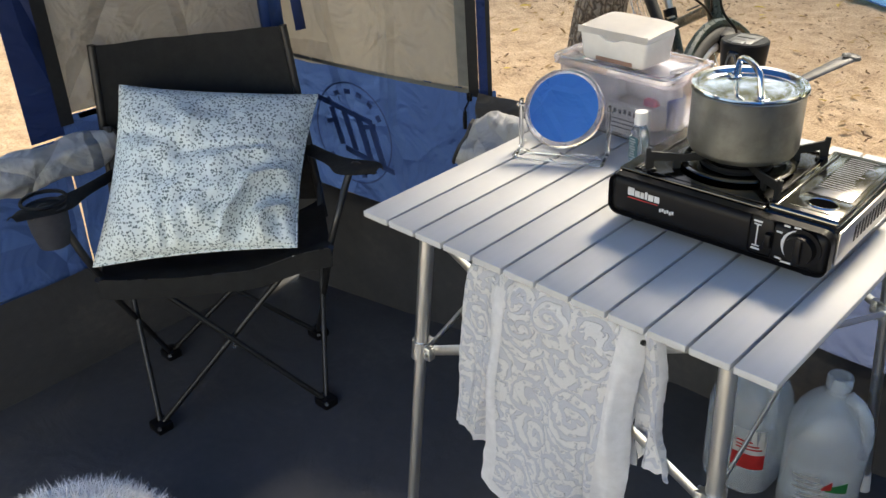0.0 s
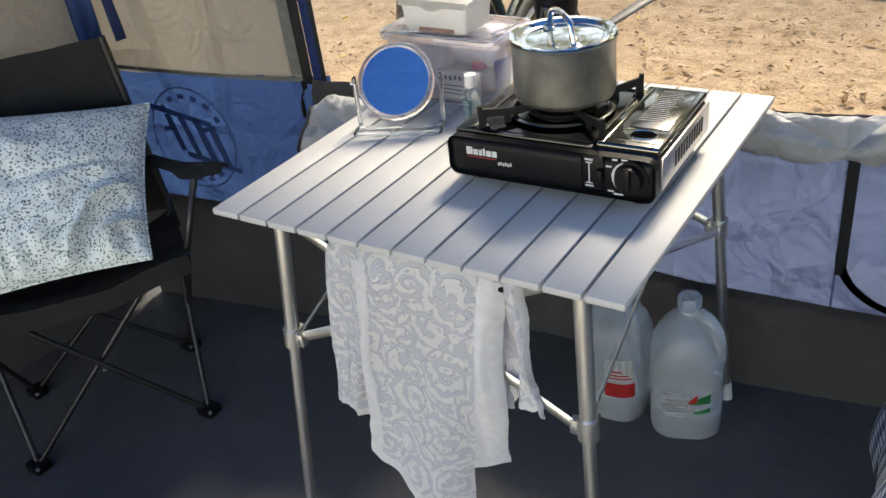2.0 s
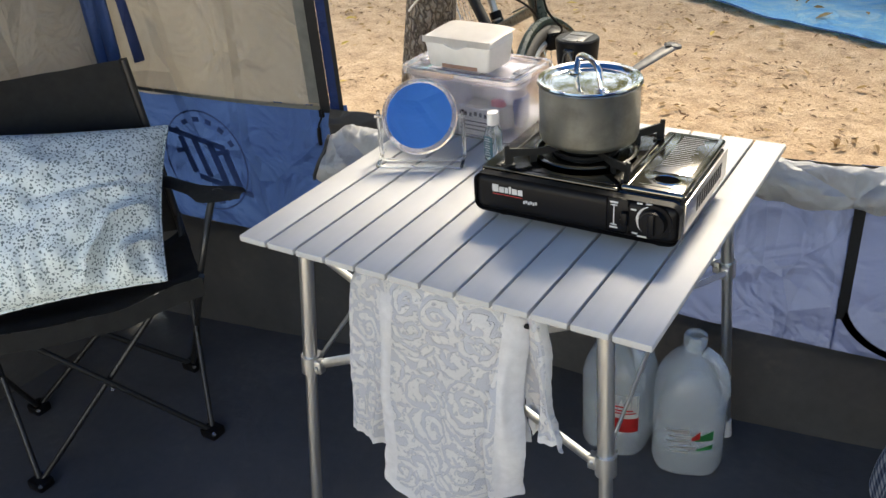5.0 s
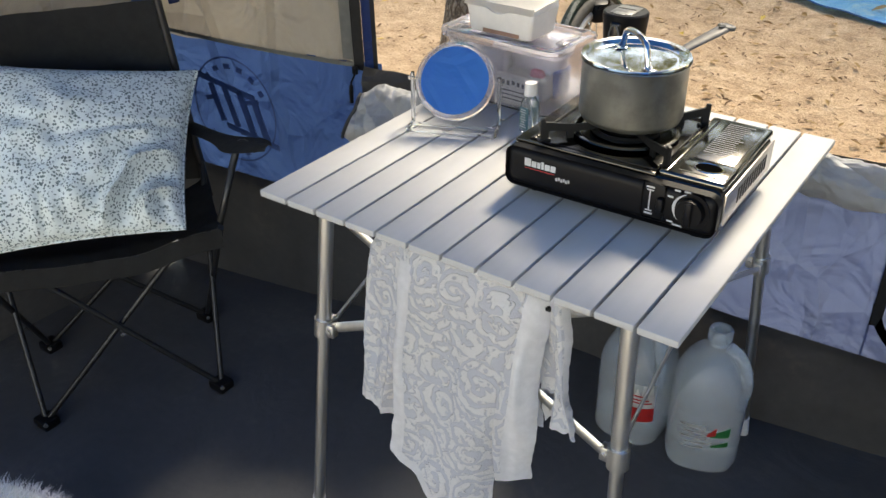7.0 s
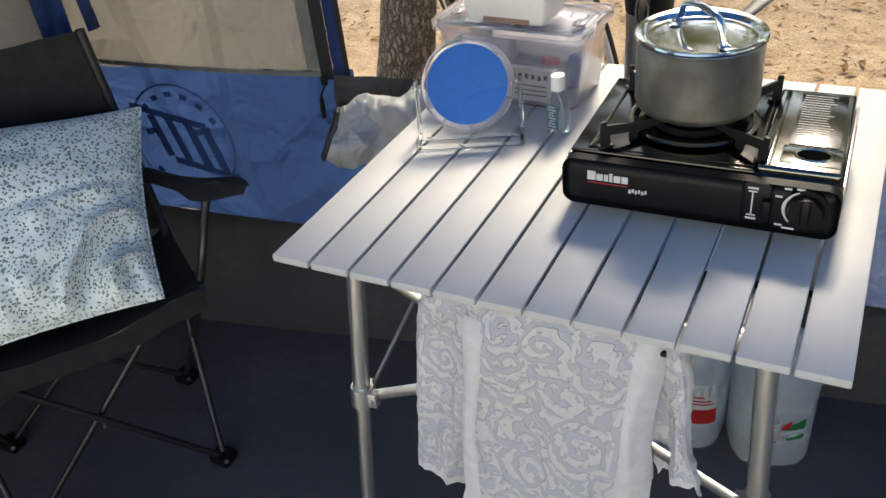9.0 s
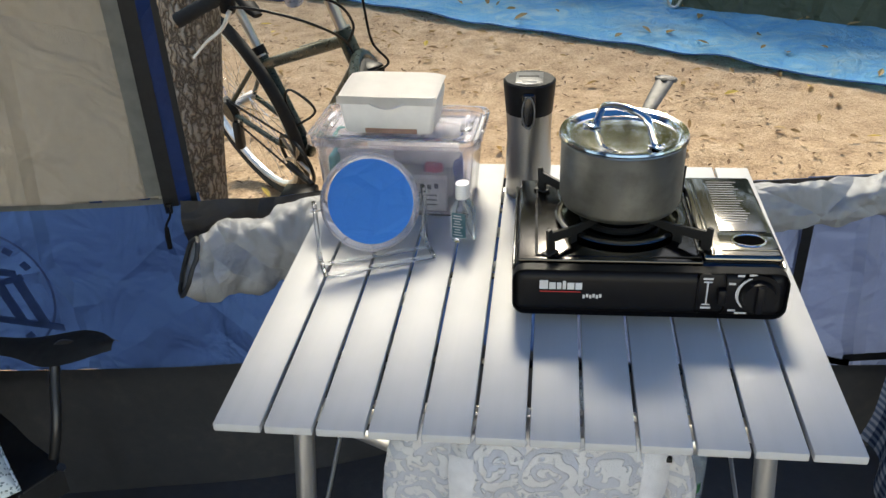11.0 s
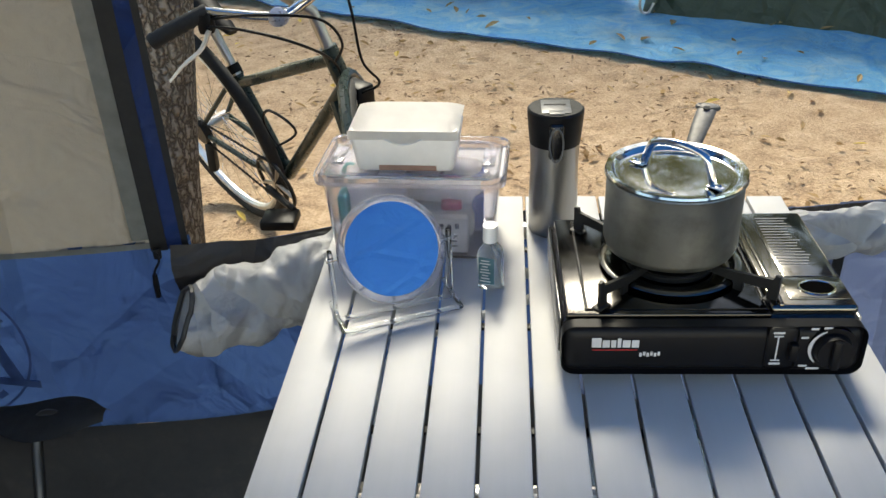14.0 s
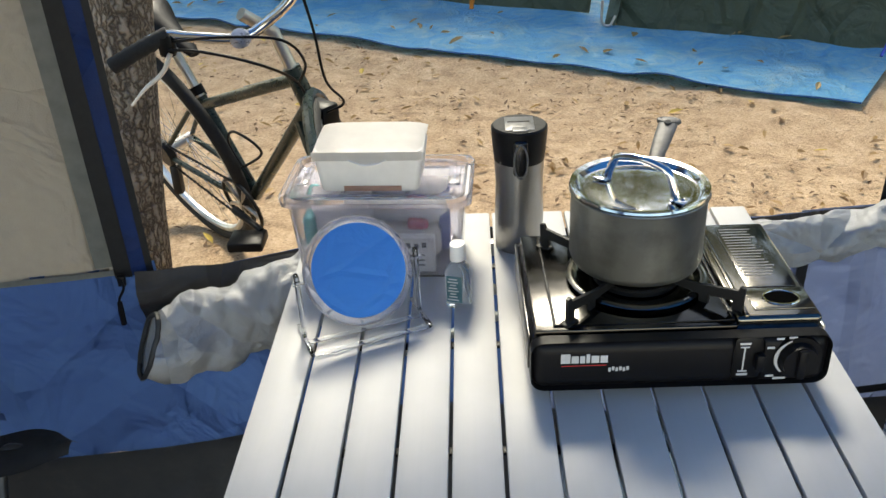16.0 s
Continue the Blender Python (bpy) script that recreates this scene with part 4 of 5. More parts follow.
part("lid_ridge", sweep(B_(), [Vector(p) for p in ring(0.84, BZ - 0.004, 0)], 0.0028, 6, closed=True), BOXPLASTIC, lidb)
for sx in (-1, 1):
    part("latch", box(B_(), (sx * bw * 0.42, 0, BZ - 0.001), (0.018, 0.06, 0.005), 0.002), BOXPLASTIC, lidb)
    part("lid_rib", sweep(B_(), [(sx * 0.045, -bd * 0.42, BZ - 0.004), (sx * 0.045, bd * 0.42, BZ - 0.004)], 0.003, 6), BOXPLASTIC, lidb)


def content(name, c, s, mat, label, rot=0.0, cat="packet", tilt=0.0, bevel=0.006):
    ob = thing(name, pose(BCX, BCY, TOP, 0, 0, -3) @ pose(*c, tilt, 0, rot), label, cat)
    part("packet_body", box(B_(), (0, 0, 0), s, bevel, seg=3), mat, ob)
    return ob


def flatcol(n, c, r=0.5):
    return plain(n, c, r, 0, 0.08)


content("wet_wipe_packet", (-0.055, -0.012, 0.062), (0.085, 0.04, 0.070), flatcol("pale_packet", (0.62, 0.62, 0.66)), "pale soft plastic packet inside the box", 8)
content("teal_packet", (-0.098, -0.02, 0.05), (0.016, 0.07, 0.085), flatcol("teal_packet", (0.03, 0.30, 0.30)), "teal plastic packet inside the box")
content("white_carton", (0.035, -0.052, 0.035), (0.09, 0.014, 0.055), PAPER, "small white printed carton inside the box", 0, "carton", 0, 0.002)
content("pink_bottle", (0.052, 0.0, 0.045), (0.03, 0.03, 0.04), flatcol("pink_plastic", (0.55, 0.05, 0.12)), "pink plastic bottle inside the box", 0, "bottle")
content("blue_tube", (0.088, 0.02, 0.04), (0.02, 0.05, 0.06), flatcol("blue_plastic", (0.03, 0.07, 0.30)), "dark blue plastic tube inside the box", 10, "tube")
content("cloth_bundle", (0.02, 0.025, 0.075), (0.15, 0.05, 0.05), flatcol("pale_cloth", (0.66, 0.64, 0.66)), "pale folded cloth inside the box", -8, "cloth", 14, 0.02)
content("gauze_packet", (0.0, 0.02, 0.03), (0.17, 0.09, 0.045), flatcol("cream_packet", (0.58, 0.55, 0.48)), "cream packet inside the box", 0, "packet", 0, 0.012)
ct = bpy.data.objects["white_carton"]
bm = B_()
for i in range(7):
    box(bm, (-0.036 + 0.011 * i, -0.0074, 0.016 - 0.001 * (i % 3)), (0.006, 0.0006, 0.008))
for z in (0.0, -0.008, -0.016):
    box(bm, (-0.005, -0.0074, z), (0.07, 0.0006, 0.002))
part("print_bars", bm, plain("dark_print", (0.04, 0.04, 0.05), 0.6), ct)

wipes = thing("wipes_dispenser", pose(-0.224, 0.203, TOP + BZ + 0.001, 0, 0, -3), "white plastic wet wipes dispenser on the storage box", "dispenser")


def wring(w, d, z, y=0.0):
    rr = 0.010
    out = []
    for cx, cy, a0 in ((w - rr, d - rr, 0), (-w + rr, d - rr, 90), (-w + rr, -d + rr, 180), (w - rr, -d + rr, 270)):
        for a in range(0, 91, 18):
            out.append((cx + rr * math.cos(radians(a0 + a)), y + cy + rr * math.sin(radians(a0 + a)), z))
    return out


part("dispenser_body", loft(B_(), [wring(0.074, 0.044, 0.0), wring(0.077, 0.047, 0.004), wring(0.083, 0.050, 0.046), wring(0.084, 0.051, 0.052)]), WHITEPL, wipes)


def wlid(u, v):
    x = 0.0855 * (2 * u - 1)
    dip = 0.007 * math.exp(-(x / 0.026) ** 4)
    if v < 0.22:
        k = v / 0.22
        return (x, -0.0525 + 0.001 * k, 0.052 - dip * (1 - k) + 0.014 * k)
    k = (v - 0.22) / 0.78
    return (x, -0.0515 + 0.104 * k, 0.066 + 0.006 * math.sin(k * math.pi * 0.5) - 0.005 * abs(2 * u - 1) ** 6)


lidw = part("dispenser_lid", sheet(B_(), wlid, 40, 24, -0.003), WHITEPL, wipes)
part("thumb_notch", sweep(B_(), smooth_path([(-0.030, -0.0528, 0.0535), (-0.015, -0.0535, 0.047), (0.0, -0.054, 0.0448), (0.015, -0.0535, 0.047), (0.030, -0.0528, 0.0535)]), 0.0016, 6), WHITEPL, lidw)
part("lid_sides", loft(B_(), [wring(0.0835, 0.0505, 0.0525), wring(0.0825, 0.0495, 0.064)]), WHITEPL, lidw)
part("label_strip", box(B_(), (0.005, -0.0478, 0.006), (0.09, 0.001, 0.008), 0.0), plain("brown_label", (0.30, 0.17, 0.12), 0.6), wipes)

wipes.scale = (0.88, 0.92, 0.92)
# standing mirror
YAW = 22.5
mir = thing("vanity_mirror", pose(-0.233, 0.028, TOP, 0, 0, YAW), "round mirror in a clear acrylic stand", "mirror")
TILT_M = Matrix.Translation((0, 0, 0.086)) @ Matrix.Rotation(radians(-34), 4, "X") @ Matrix.Rotation(radians(90), 4, "X")
part("mirror_glass", lathe(B_(), [(0.0, 0.004), (0.0605, 0.004), (0.0605, 0.0), (0.0, 0.0)], 72, TILT_M), MIRROR, mir)
part("acrylic_rim", lathe(B_(), [(0.061, 0.0045), (0.063, 0.006), (0.068, 0.006), (0.0705, 0.002), (0.0705, -0.005), (0.067, -0.007), (0.061, -0.0045), (0.061, 0.0045)], 72, TILT_M), BOXPLASTIC, mir)
part("back_plate", lathe(B_(), [(0.0, -0.0012), (0.0605, -0.0012), (0.0605, -0.006), (0.0, -0.006)], 60, TILT_M), ALU, mir)
for sx in (-1, 1):
    part("stand_post", box(B_(), (sx * 0.0785, 0.006, 0.048), (0.006, 0.012, 0.095), 0.002), ACRYLIC, mir)
    part("pivot", rod(B_(), (sx * 0.069, 0.0, 0.086), (sx * 0.085, 0.0, 0.086), 0.003, seg=12), ACRYLIC, mir)
    part("stand_foot", box(B_(), (sx * 0.0785, -0.004, 0.004), (0.006, 0.075, 0.006), 0.002), ACRYLIC, mir)
part("front_bar", rod(B_(), (-0.078, -0.040, 0.004), (0.078, -0.040, 0.004), 0.0032, seg=10), ACRYLIC, mir)
part("rear_bar", rod(B_(), (-0.078, -0.012, 0.005), (0.078, -0.012, 0.005), 0.0032, seg=10), ACRYLIC, mir)

gel = thing("sanitizer_bottle", pose(-0.108, 0.077, TOP, 0, 0, -16), "clear hand sanitizer bottle with white cap", "bottle")


def gring(w, d, z):
    return [(w * math.copysign(abs(math.cos(t)) ** 0.6, math.cos(t)), d * math.copysign(abs(math.sin(t)) ** 0.6, math.sin(t)), z) for t in (2 * math.pi * k / 28 for k in range(28))]


part("bottle_body", loft(B_(), [gring(0.020, 0.011, 0.0), gring(0.0215, 0.012, 0.003), gring(0.0215, 0.012, 0.050), gring(0.0185, 0.011, 0.060), gring(0.010, 0.009, 0.068), gring(0.010, 0.009, 0.074)]), GELPLASTIC, gel)
part("bottle_cap", rod(B_(), (0, 0, 0.072), (0, 0, 0.094), 0.0125, 0.0118, 28), WHITEPL, gel)
gel.scale = (0.82, 0.95, 1.0)
lab = part("label", box(B_(), (-0.003, -0.0122, 0.030), (0.026, 0.0008, 0.040), 0.0002), TEALINK, gel, "teal and white label")
bm = B_()
for i in range(8):
    box(bm, (-0.005, -0.0128, 0.014 + 0.0045 * i), (0.018 - 0.004 * (i % 3), 0.0004, 0.0017))
part("label_bars", bm, WHITEINK, lab)

# ---------------------------------------------------------------- water jugs


def jug(m, label, red):
    ob = thing("plastic_jug", m, label, "jug", "jugs under the table")
    r = 0.078

    def sec(k, z, n=36):
        out = []
        for i in range(n):
            t = 2 * math.pi * i / n
            c, s = math.cos(t), math.sin(t)
            q = (abs(c) ** 3 + abs(s) ** 3) ** (-1 / 3)
            out.append((r * k * q * c * 0.96, r * k * q * s * 0.96, z))
        return out

    prof = ((0.80, 0.0), (0.93, 0.005), (0.97, 0.018), (0.975, 0.10), (0.985, 0.165), (0.98, 0.185), (0.93, 0.205), (0.82, 0.228), (0.62, 0.252), (0.40, 0.270), (0.27, 0.280), (0.245, 0.288))
    part("jug_body", loft(B_(), [sec(k, z) for k, z in prof]), MILK, ob)
    part("neck", lathe(B_(), [(0.019, 0.280), (0.020, 0.292), (0.0235, 0.294), (0.0235, 0.312), (0.021, 0.316), (0.017, 0.316), (0.017, 0.28)], 28), MILK, ob)
    part("jug_handle", sweep(B_(), smooth_path([(0.020, -0.012, 0.282), (0.040, -0.026, 0.274), (0.056, -0.037, 0.246), (0.061, -0.040, 0.205), (0.054, -0.035, 0.165)]), 0.0125, 12), MILK, ob)
    # a curved paper label on the face
    def fn(u, v):
        t = radians((-84 if red else -128) + (46 if red else 72) * u)
        c, s = math.cos(t), math.sin(t)
        q = (abs(c) ** 3 + abs(s) ** 3) ** (-1 / 3) * r * 0.975 * 0.965
        return (q * c, q * s, (0.075 if red else 0.068) + (0.095 if red else 0.062) * v)
    if red:
        lb = part("label", sheet(B_(), fn, 12, 8, 0.0006), PAPER, ob, "white and red paper label")
        part("label_band", sheet(B_(), lambda u, v: Vector(fn(u, v * 0.38)) * 1.0 + Vector((math.cos(radians(-84 + 46 * u)) * 0.0012, math.sin(radians(-84 + 46 * u)) * 0.0012, 0)), 12, 4, 0.0004), REDINK, lb)
        for v0, w in ((0.5, 0.8), (0.58, 0.7), (0.68, 0.5)):
            part("label_bar", sheet(B_(), lambda u, v: Vector(fn(0.1 + w * u, v0 + 0.04 * v)) + Vector((math.cos(radians(-61)) * 0.0012, math.sin(radians(-61)) * 0.0012, 0)), 8, 1, 0.0004), REDINK, lb)
    else:
        lb = None
        for i, (u0, u1, v0, v1, mt) in enumerate(((0.0, 0.5, 0.80, 0.98, WHITEINK), (0.08, 0.62, 0.60, 0.76, WHITEINK), (0.02, 0.55, 0.40, 0.55, WHITEINK), (0.12, 0.66, 0.20, 0.34, WHITEINK), (0.05, 0.5, 0.04, 0.14, WHITEINK), (0.62, 0.98, 0.60, 1.0, GREENINK), (0.66, 0.98, 0.22, 0.42, GREENINK), (0.55, 0.72, 0.66, 0.98, REDINK))):
            def f2(u, v, a=u0, b=u1, c=v0, d=v1, i=i):
                p = Vector(fn(a + (b - a) * u, c + (d - c) * v * (0.35 + 0.65 * u) + 0.1 * (1 - u) * (0.5 - 0.2 * i % 2)))
                return p + Vector((p.x, p.y, 0)).normalized() * (0.0008 + 0.0003 * i)
            o = part("label", sheet(B_(), f2, 10, 3, 0.0003), mt, ob)
    return ob


jug(pose(0.245, 0.243, 0.0, 0, 0, 20), "milky plastic water jug with green tree label", False)
jug(pose(0.092, 0.238, 0.0, 0, 0, -2), "milky plastic vinegar jug with red label", True)

# ---------------------------------------------------------------- chair
chair = thing("folding_chair", pose(0, 0, 0), "black canvas folding camp chair with cup holder arms", "chair")
F1, F2 = Vector((-0.739, -0.190, 0.012)), Vector((-0.962, -0.496, 0.012))
D = Vector((0.808, -0.589, 0))
B1, B2 = F1 - D * 0.29, F2 - D * 0.29
SR, SL = Vector((-0.691, -0.161, 0.430)), Vector((-0.973, -0.547, 0.422))
KR, KL = SR - D * 0.29 + Vector((0, 0, -0.02)), SL - D * 0.27 + Vector((0, 0, -0.02))
TR, TL = Vector((-0.966, -0.012, 0.826)), Vector((-1.200, -0.343, 0.821))
AR0, AR1 = Vector((-0.895, -0.036, 0.570)), Vector((-0.602, -0.085, 0.610))
AL0, AL1 = Vector((-1.146, -0.377, 0.562)), Vector((-0.968, -0.676, 0.619))
IR, IL = Vector((-0.762, -0.186, 0.405)), Vector((-0.935, -0.470, 0.400))
for a, b in ((F2, IR), (F1, IL), (B2, KR), (B1, KL), (F1, KR + (TR - KR) * 0.1), (B1, SR), (F2, KL + (TL - KL) * 0.1), (B2, SL)):
    part("tube", rod(B_(), a, b, 0.0066, seg=12), CHAIRTUBE, chair)
for a, b in ((KR, TR), (KL, TL)):
    part("back_tube", rod(B_(), a - Vector((0, 0, 0.05)), b, 0.009, seg=12), CHAIRTUBE, chair)
for f in (F1, F2, B1, B2):
    bm = box(B_(), (f.x, f.y, 0.012), (0.045, 0.040, 0.024), 0.006)
    part("foot", bm, BLACKPL, chair)
    part("rivet", rod(B_(), f + D * 0.024 + Vector((0, 0, 0.008)), f + D * 0.028 + Vector((0, 0, 0.008)), 0.005, seg=10), CHROME, chair)
X = (F2 + IR + F1 + IL) / 4
part("rivet", rod(B_(), X + D * 0.006, X + D * 0.016, 0.005, seg=10), CHROME, chair)


def seat_fn(u, v):
    a, b = SL.lerp(SR, u), KL.lerp(KR, u)
    p = a.lerp(b, v)
    p.z += -0.055 * math.sin(math.pi * u) * (0.45 + 0.55 * v) + 0.012 * nz(u * 4, v * 4, 2)
    return p


part("seat", sheet(B_(), seat_fn, 24, 20, 0.006), CHAIRCLOTH, chair)


def lip_fn(u, v):
    p = seat_fn(u, 0.0)
    return p + D * 0.004 + Vector((0, 0, -0.045 * v))


part("seat_band", sheet(B_(), lip_fn, 24, 4, 0.006), CHAIRCLOTH, chair)


def back_fn(u, v):
    a, b = KL.lerp(TL, v), KR.lerp(TR, v)
    p = a.lerp(b, u) - D * (0.05 * math.sin(math.pi * u)) + D * 0.004
    p.z += -0.012 * math.sin(math.pi * u) * v + 0.006 * nz(u * 5, v * 5, 9)
    return p


part("backrest", sheet(B_(), back_fn, 24, 24, 0.007), CHAIRCLOTH, chair)


def arm(a, b, out):
    d = (b - a).normalized()
    s = Vector((-d.y, d.x, 0)) * out
    def fn(u, v):
        w = 0.022 + 0.026 * math.exp(-((u - 0.70) / 0.2) ** 2) - 0.014 * max(0, u - 0.85) / 0.15
        return a.lerp(b, u) + s * (w * (2 * v - 1)) + Vector((0, 0, -0.010 * abs(2 * v - 1) ** 2 - 0.008 * math.sin(math.pi * u)))
    return part("armrest", sheet(B_(), fn, 24, 8, 0.008), CHAIRCLOTH, chair)


arm(AR0, AR1, 1)
left_arm = arm(AL0, AL1, -1)
for a1, s0 in ((AR1, SR), (AL1, SL)):
    back = (AR1 - AR0).normalized() if a1 is AR1 else (AL1 - AL0).normalized()
    top = a1 - back * 0.10 + Vector((0, 0, -0.012))
    # the right arm's tube is a lighter black than the other tubes
    part("arm_tube", sweep(B_(), smooth_path([s0 - D * 0.03 + Vector((0, 0, -0.01)), s0.lerp(top, 0.35) - back * 0.008, s0.lerp(top, 0.8) - back * 0.01, top, top + back * 0.05 + Vector((0, 0, -0.006))]), 0.0078, 10), plain("lighter_black_tube", (0.02, 0.02, 0.02), 0.35, 0.2) if a1 is AR1 else CHAIRTUBE, chair)
for a0, tp in ((AR0, TR), (AL0, TL)):
    part("arm_strap", rod(B_(), a0, a0.lerp(tp, 0.35), 0.01, seg=8), CHAIRCLOTH, chair)
cup = AL0.lerp(AL1, 0.72) + Vector((0, 0, -0.008))
part("cup_ring", sweep(B_(), [cup + Vector((0.042 * math.cos(t), 0.042 * math.sin(t), 0.012)) for t in (radians(k * 12) for k in range(30))], 0.004, 6, closed=True), BLACKPL, left_arm)
part("cup_net", lathe(B_(), [(0.040, 0.0), (0.037, -0.05), (0.030, -0.085), (0.0, -0.09)], 24, Matrix.Translation(cup)), plain("black_mesh", (0.02, 0.022, 0.03), 0.8), left_arm)

# cushion leaning on the backrest
CTL, CTR, CBL, CBR = Vector((-1.146, -0.325, 0.738)), Vector((-0.900, 0.011, 0.673)), Vector((-0.973, -0.548, 0.453)), Vector((-0.708, -0.235, 0.457))
CN = (CBR - CBL).cross(CTL - CBL).normalized()
if CN.dot(Vector((1, -1, 0))) < 0:
    CN = -CN


def cushion_side(sign):
    def fn(u, v):
        # pinched sides between pointed corners
        pu, pv = u + 0.07 * (0.5 - u) * 4 * v * (1 - v), v + 0.05 * (0.5 - v) * 4 * u * (1 - u)
        p = CBL.lerp(CBR, pu).lerp(CTL.lerp(CTR, pu), pv)
        k = (1 - abs(2 * u - 1) ** 2.6) * (1 - abs(2 * v - 1) ** 2.6)
        t = (0.088 if sign > 0 else 0.035) * max(0, k) ** 0.55
        rr = math.hypot((1 - u) * 1.0, (v - 0.02) * 0.9)
        crease = (0.026 * (1 - 2 * abs(math.sin(rr * 17 + 1.6 * nz(u * 4, v * 4)))) * math.exp(-((rr - 0.26) / 0.20) ** 2) + 0.006 * math.sin(u * 46 + 9 * v + 4 * nz(u * 5, v * 3)) * math.exp(-((v - 0.08) / 0.14) ** 2)) if sign > 0 else 0
        long_fold = -0.022 * math.exp(-((v - 0.50 - 0.10 * u) / 0.028) ** 2) * max(0, u - 0.35) - 0.018 * math.exp(-((v - 0.62 + 0.3 * (u - 0.3)) / 0.05) ** 2) * max(0, 0.7 - u)
        return p + CN * (sign * t + (crease + long_fold) * min(1, k * 3) + (0.018 * nz(u * 4, v * 4, 3) + 0.010 * nz(u * 9, v * 9, 8)) * k)
    return fn


bm = sheet(B_(), cushion_side(1), 110, 96)
sheet(bm, cushion_side(-1), 110, 96)
bmesh.ops.remove_doubles(bm, verts=bm.verts, dist=0.0005)
cu = thing("cushion", pose(0, 0, 0), "pale blue white cushion with small dark speckles", "cushion")
part("cover", bm, CUSHION, cu)
rim_pts = [cushion_side(1)(u, 0.0) for u in (k / 30 for k in range(31))] + [cushion_side(1)(1.0, v) for v in (k / 30 for k in range(1, 31))] + [cushion_side(1)(1 - u, 1.0) for u in (k / 30 for k in range(1, 31))] + [cushion_side(1)(0.0, 1 - v) for v in (k / 30 for k in range(1, 30))]
part("seam", sweep(B_(), rim_pts, 0.0028, 5, closed=True), CUSHION, cu)

# fluffy white pouf on the floor
pouf = thing("fluffy_pouf", pose(-0.590, -0.870, 0), "white long haired fluffy floor pouf", "pouf")
part("pouf_body", lathe(B_(), [(0.0, 0.0), (0.17, 0.0), (0.205, 0.05), (0.20, 0.12), (0.16, 0.175), (0.08, 0.20), (0.0, 0.205)], 36), FUR, pouf)
pouf.scale = (0.95, 0.95, 1.13)
random.seed(4)
verts, faces = [], []
for i in range(9000):
    a, h = random.uniform(0, 2 * math.pi), random.random() ** 0.8
    k = math.asin(min(1, h))
    base = Vector((0.205 * math.cos(k) * math.cos(a), 0.205 * math.cos(k) * math.sin(a), 0.05 + 0.15 * math.sin(k)))
    nrm = Vector((base.x, base.y, (base.z - 0.03) * 1.2)).normalized()
    d = (nrm + Vector((random.gauss(0, 0.35), random.gauss(0, 0.35), random.gauss(0.1, 0.3)))).normalized()
    L = random.uniform(0.022, 0.05)
    s = d.cross(Vector((random.gauss(0, 1), random.gauss(0, 1), random.gauss(0, 1)))).normalized() * 0.0010
    bend = Vector((random.gauss(0, 0.006), random.gauss(0, 0.006), -0.006))
    i0 = len(verts)
    verts += [base - s, base + s, base + d * L * 0.6 + s * 0.7, base + d * L * 0.6 - s * 0.7, base + d * L + bend]
    faces += [(i0, i0 + 1, i0 + 2, i0 + 3), (i0 + 3, i0 + 2, i0 + 4)]
me = bpy.data.meshes.new("fur")
me.from_pydata(verts, [], faces)
me.materials.append(FUR)
fur = new("fur", me)
fur.parent = pouf
tagged(fur, "long white fur strands", kind="stuff")

# low cot with a checked cloth
cot = thing("camp_cot", pose(1.05, -0.45, 0), "low camp cot under a checked cloth", "camp bed")
part("cot_bed", box(B_(), (0, 0, 0.40), (0.72, 1.5, 0.03), 0.01), CHAIRCLOTH, cot)
for sx in (-0.33, 0.33):
    for sy in (-0.7, 0.7):
        part("leg", rod(B_(), (sx, sy, 0), (sx, sy, 0.39), 0.012), CHAIRTUBE, cot)
cloth = thing("gingham_cloth", pose(0, 0, 0), "blue and white gingham cloth hanging over the cot", "cloth")


def gingham(u, v):
    y = 0.33 - 1.5 * u
    if v < 0.35:
        k = v / 0.35
        return (1.42 - 0.74 * k, y, 0.422 + 0.006 * nz(u * 9, k * 6))
    k = (v - 0.35) / 0.65
    hem = 0.26 - (0.05 if u > 0.17 else 0.0)
    w = 0.02 * k * math.sin(u * 34 + 2 * nz(u * 4, 1)) + 0.014 * k * nz(u * 12, k * 2)
    return (0.68 - 0.06 * k ** 0.7 + w, y - 0.02 * k, 0.418 - hem * k)


part("cloth_sheet", sheet(B_(), gingham, 110, 60, 0.003, uv=(1.5 / 0.036, 1.1 / 0.036)), CHECK, cloth)

# ---------------------------------------------------------------- outside
bm = B_()
n = 150


def ground_fn(u, v):
    gx, gy = (u - 0.5) * 2, v
    x, y = 8.0 * gx, -3.0 + 12.0 * gy
    far = max(abs(x) / 8, abs(y - 3) / 6)
    if far > 0.985:
        x, y = x * 12, 3 + (y - 3) * 14
    dip = 0 if (-1.7 < x < 2.5 and -2.7 < y < 0.75) else 1
    edge = min(1.0, max(0.0, (y - 0.55) / 0.25)) if y > 0.5 else dip
    return (x, y, -0.014 + edge * (0.012 * nz(x, y, 0, 2.2) + 0.012 * nz(x, y, 5, 6.0) + 0.006 * nz(x, y, 5, 15.0)))


sheet(bm, ground_fn, 260, 200)
solo("ground", bm, SAND, "trampled sandy campsite ground", "ground", "structure")

random.seed(11)


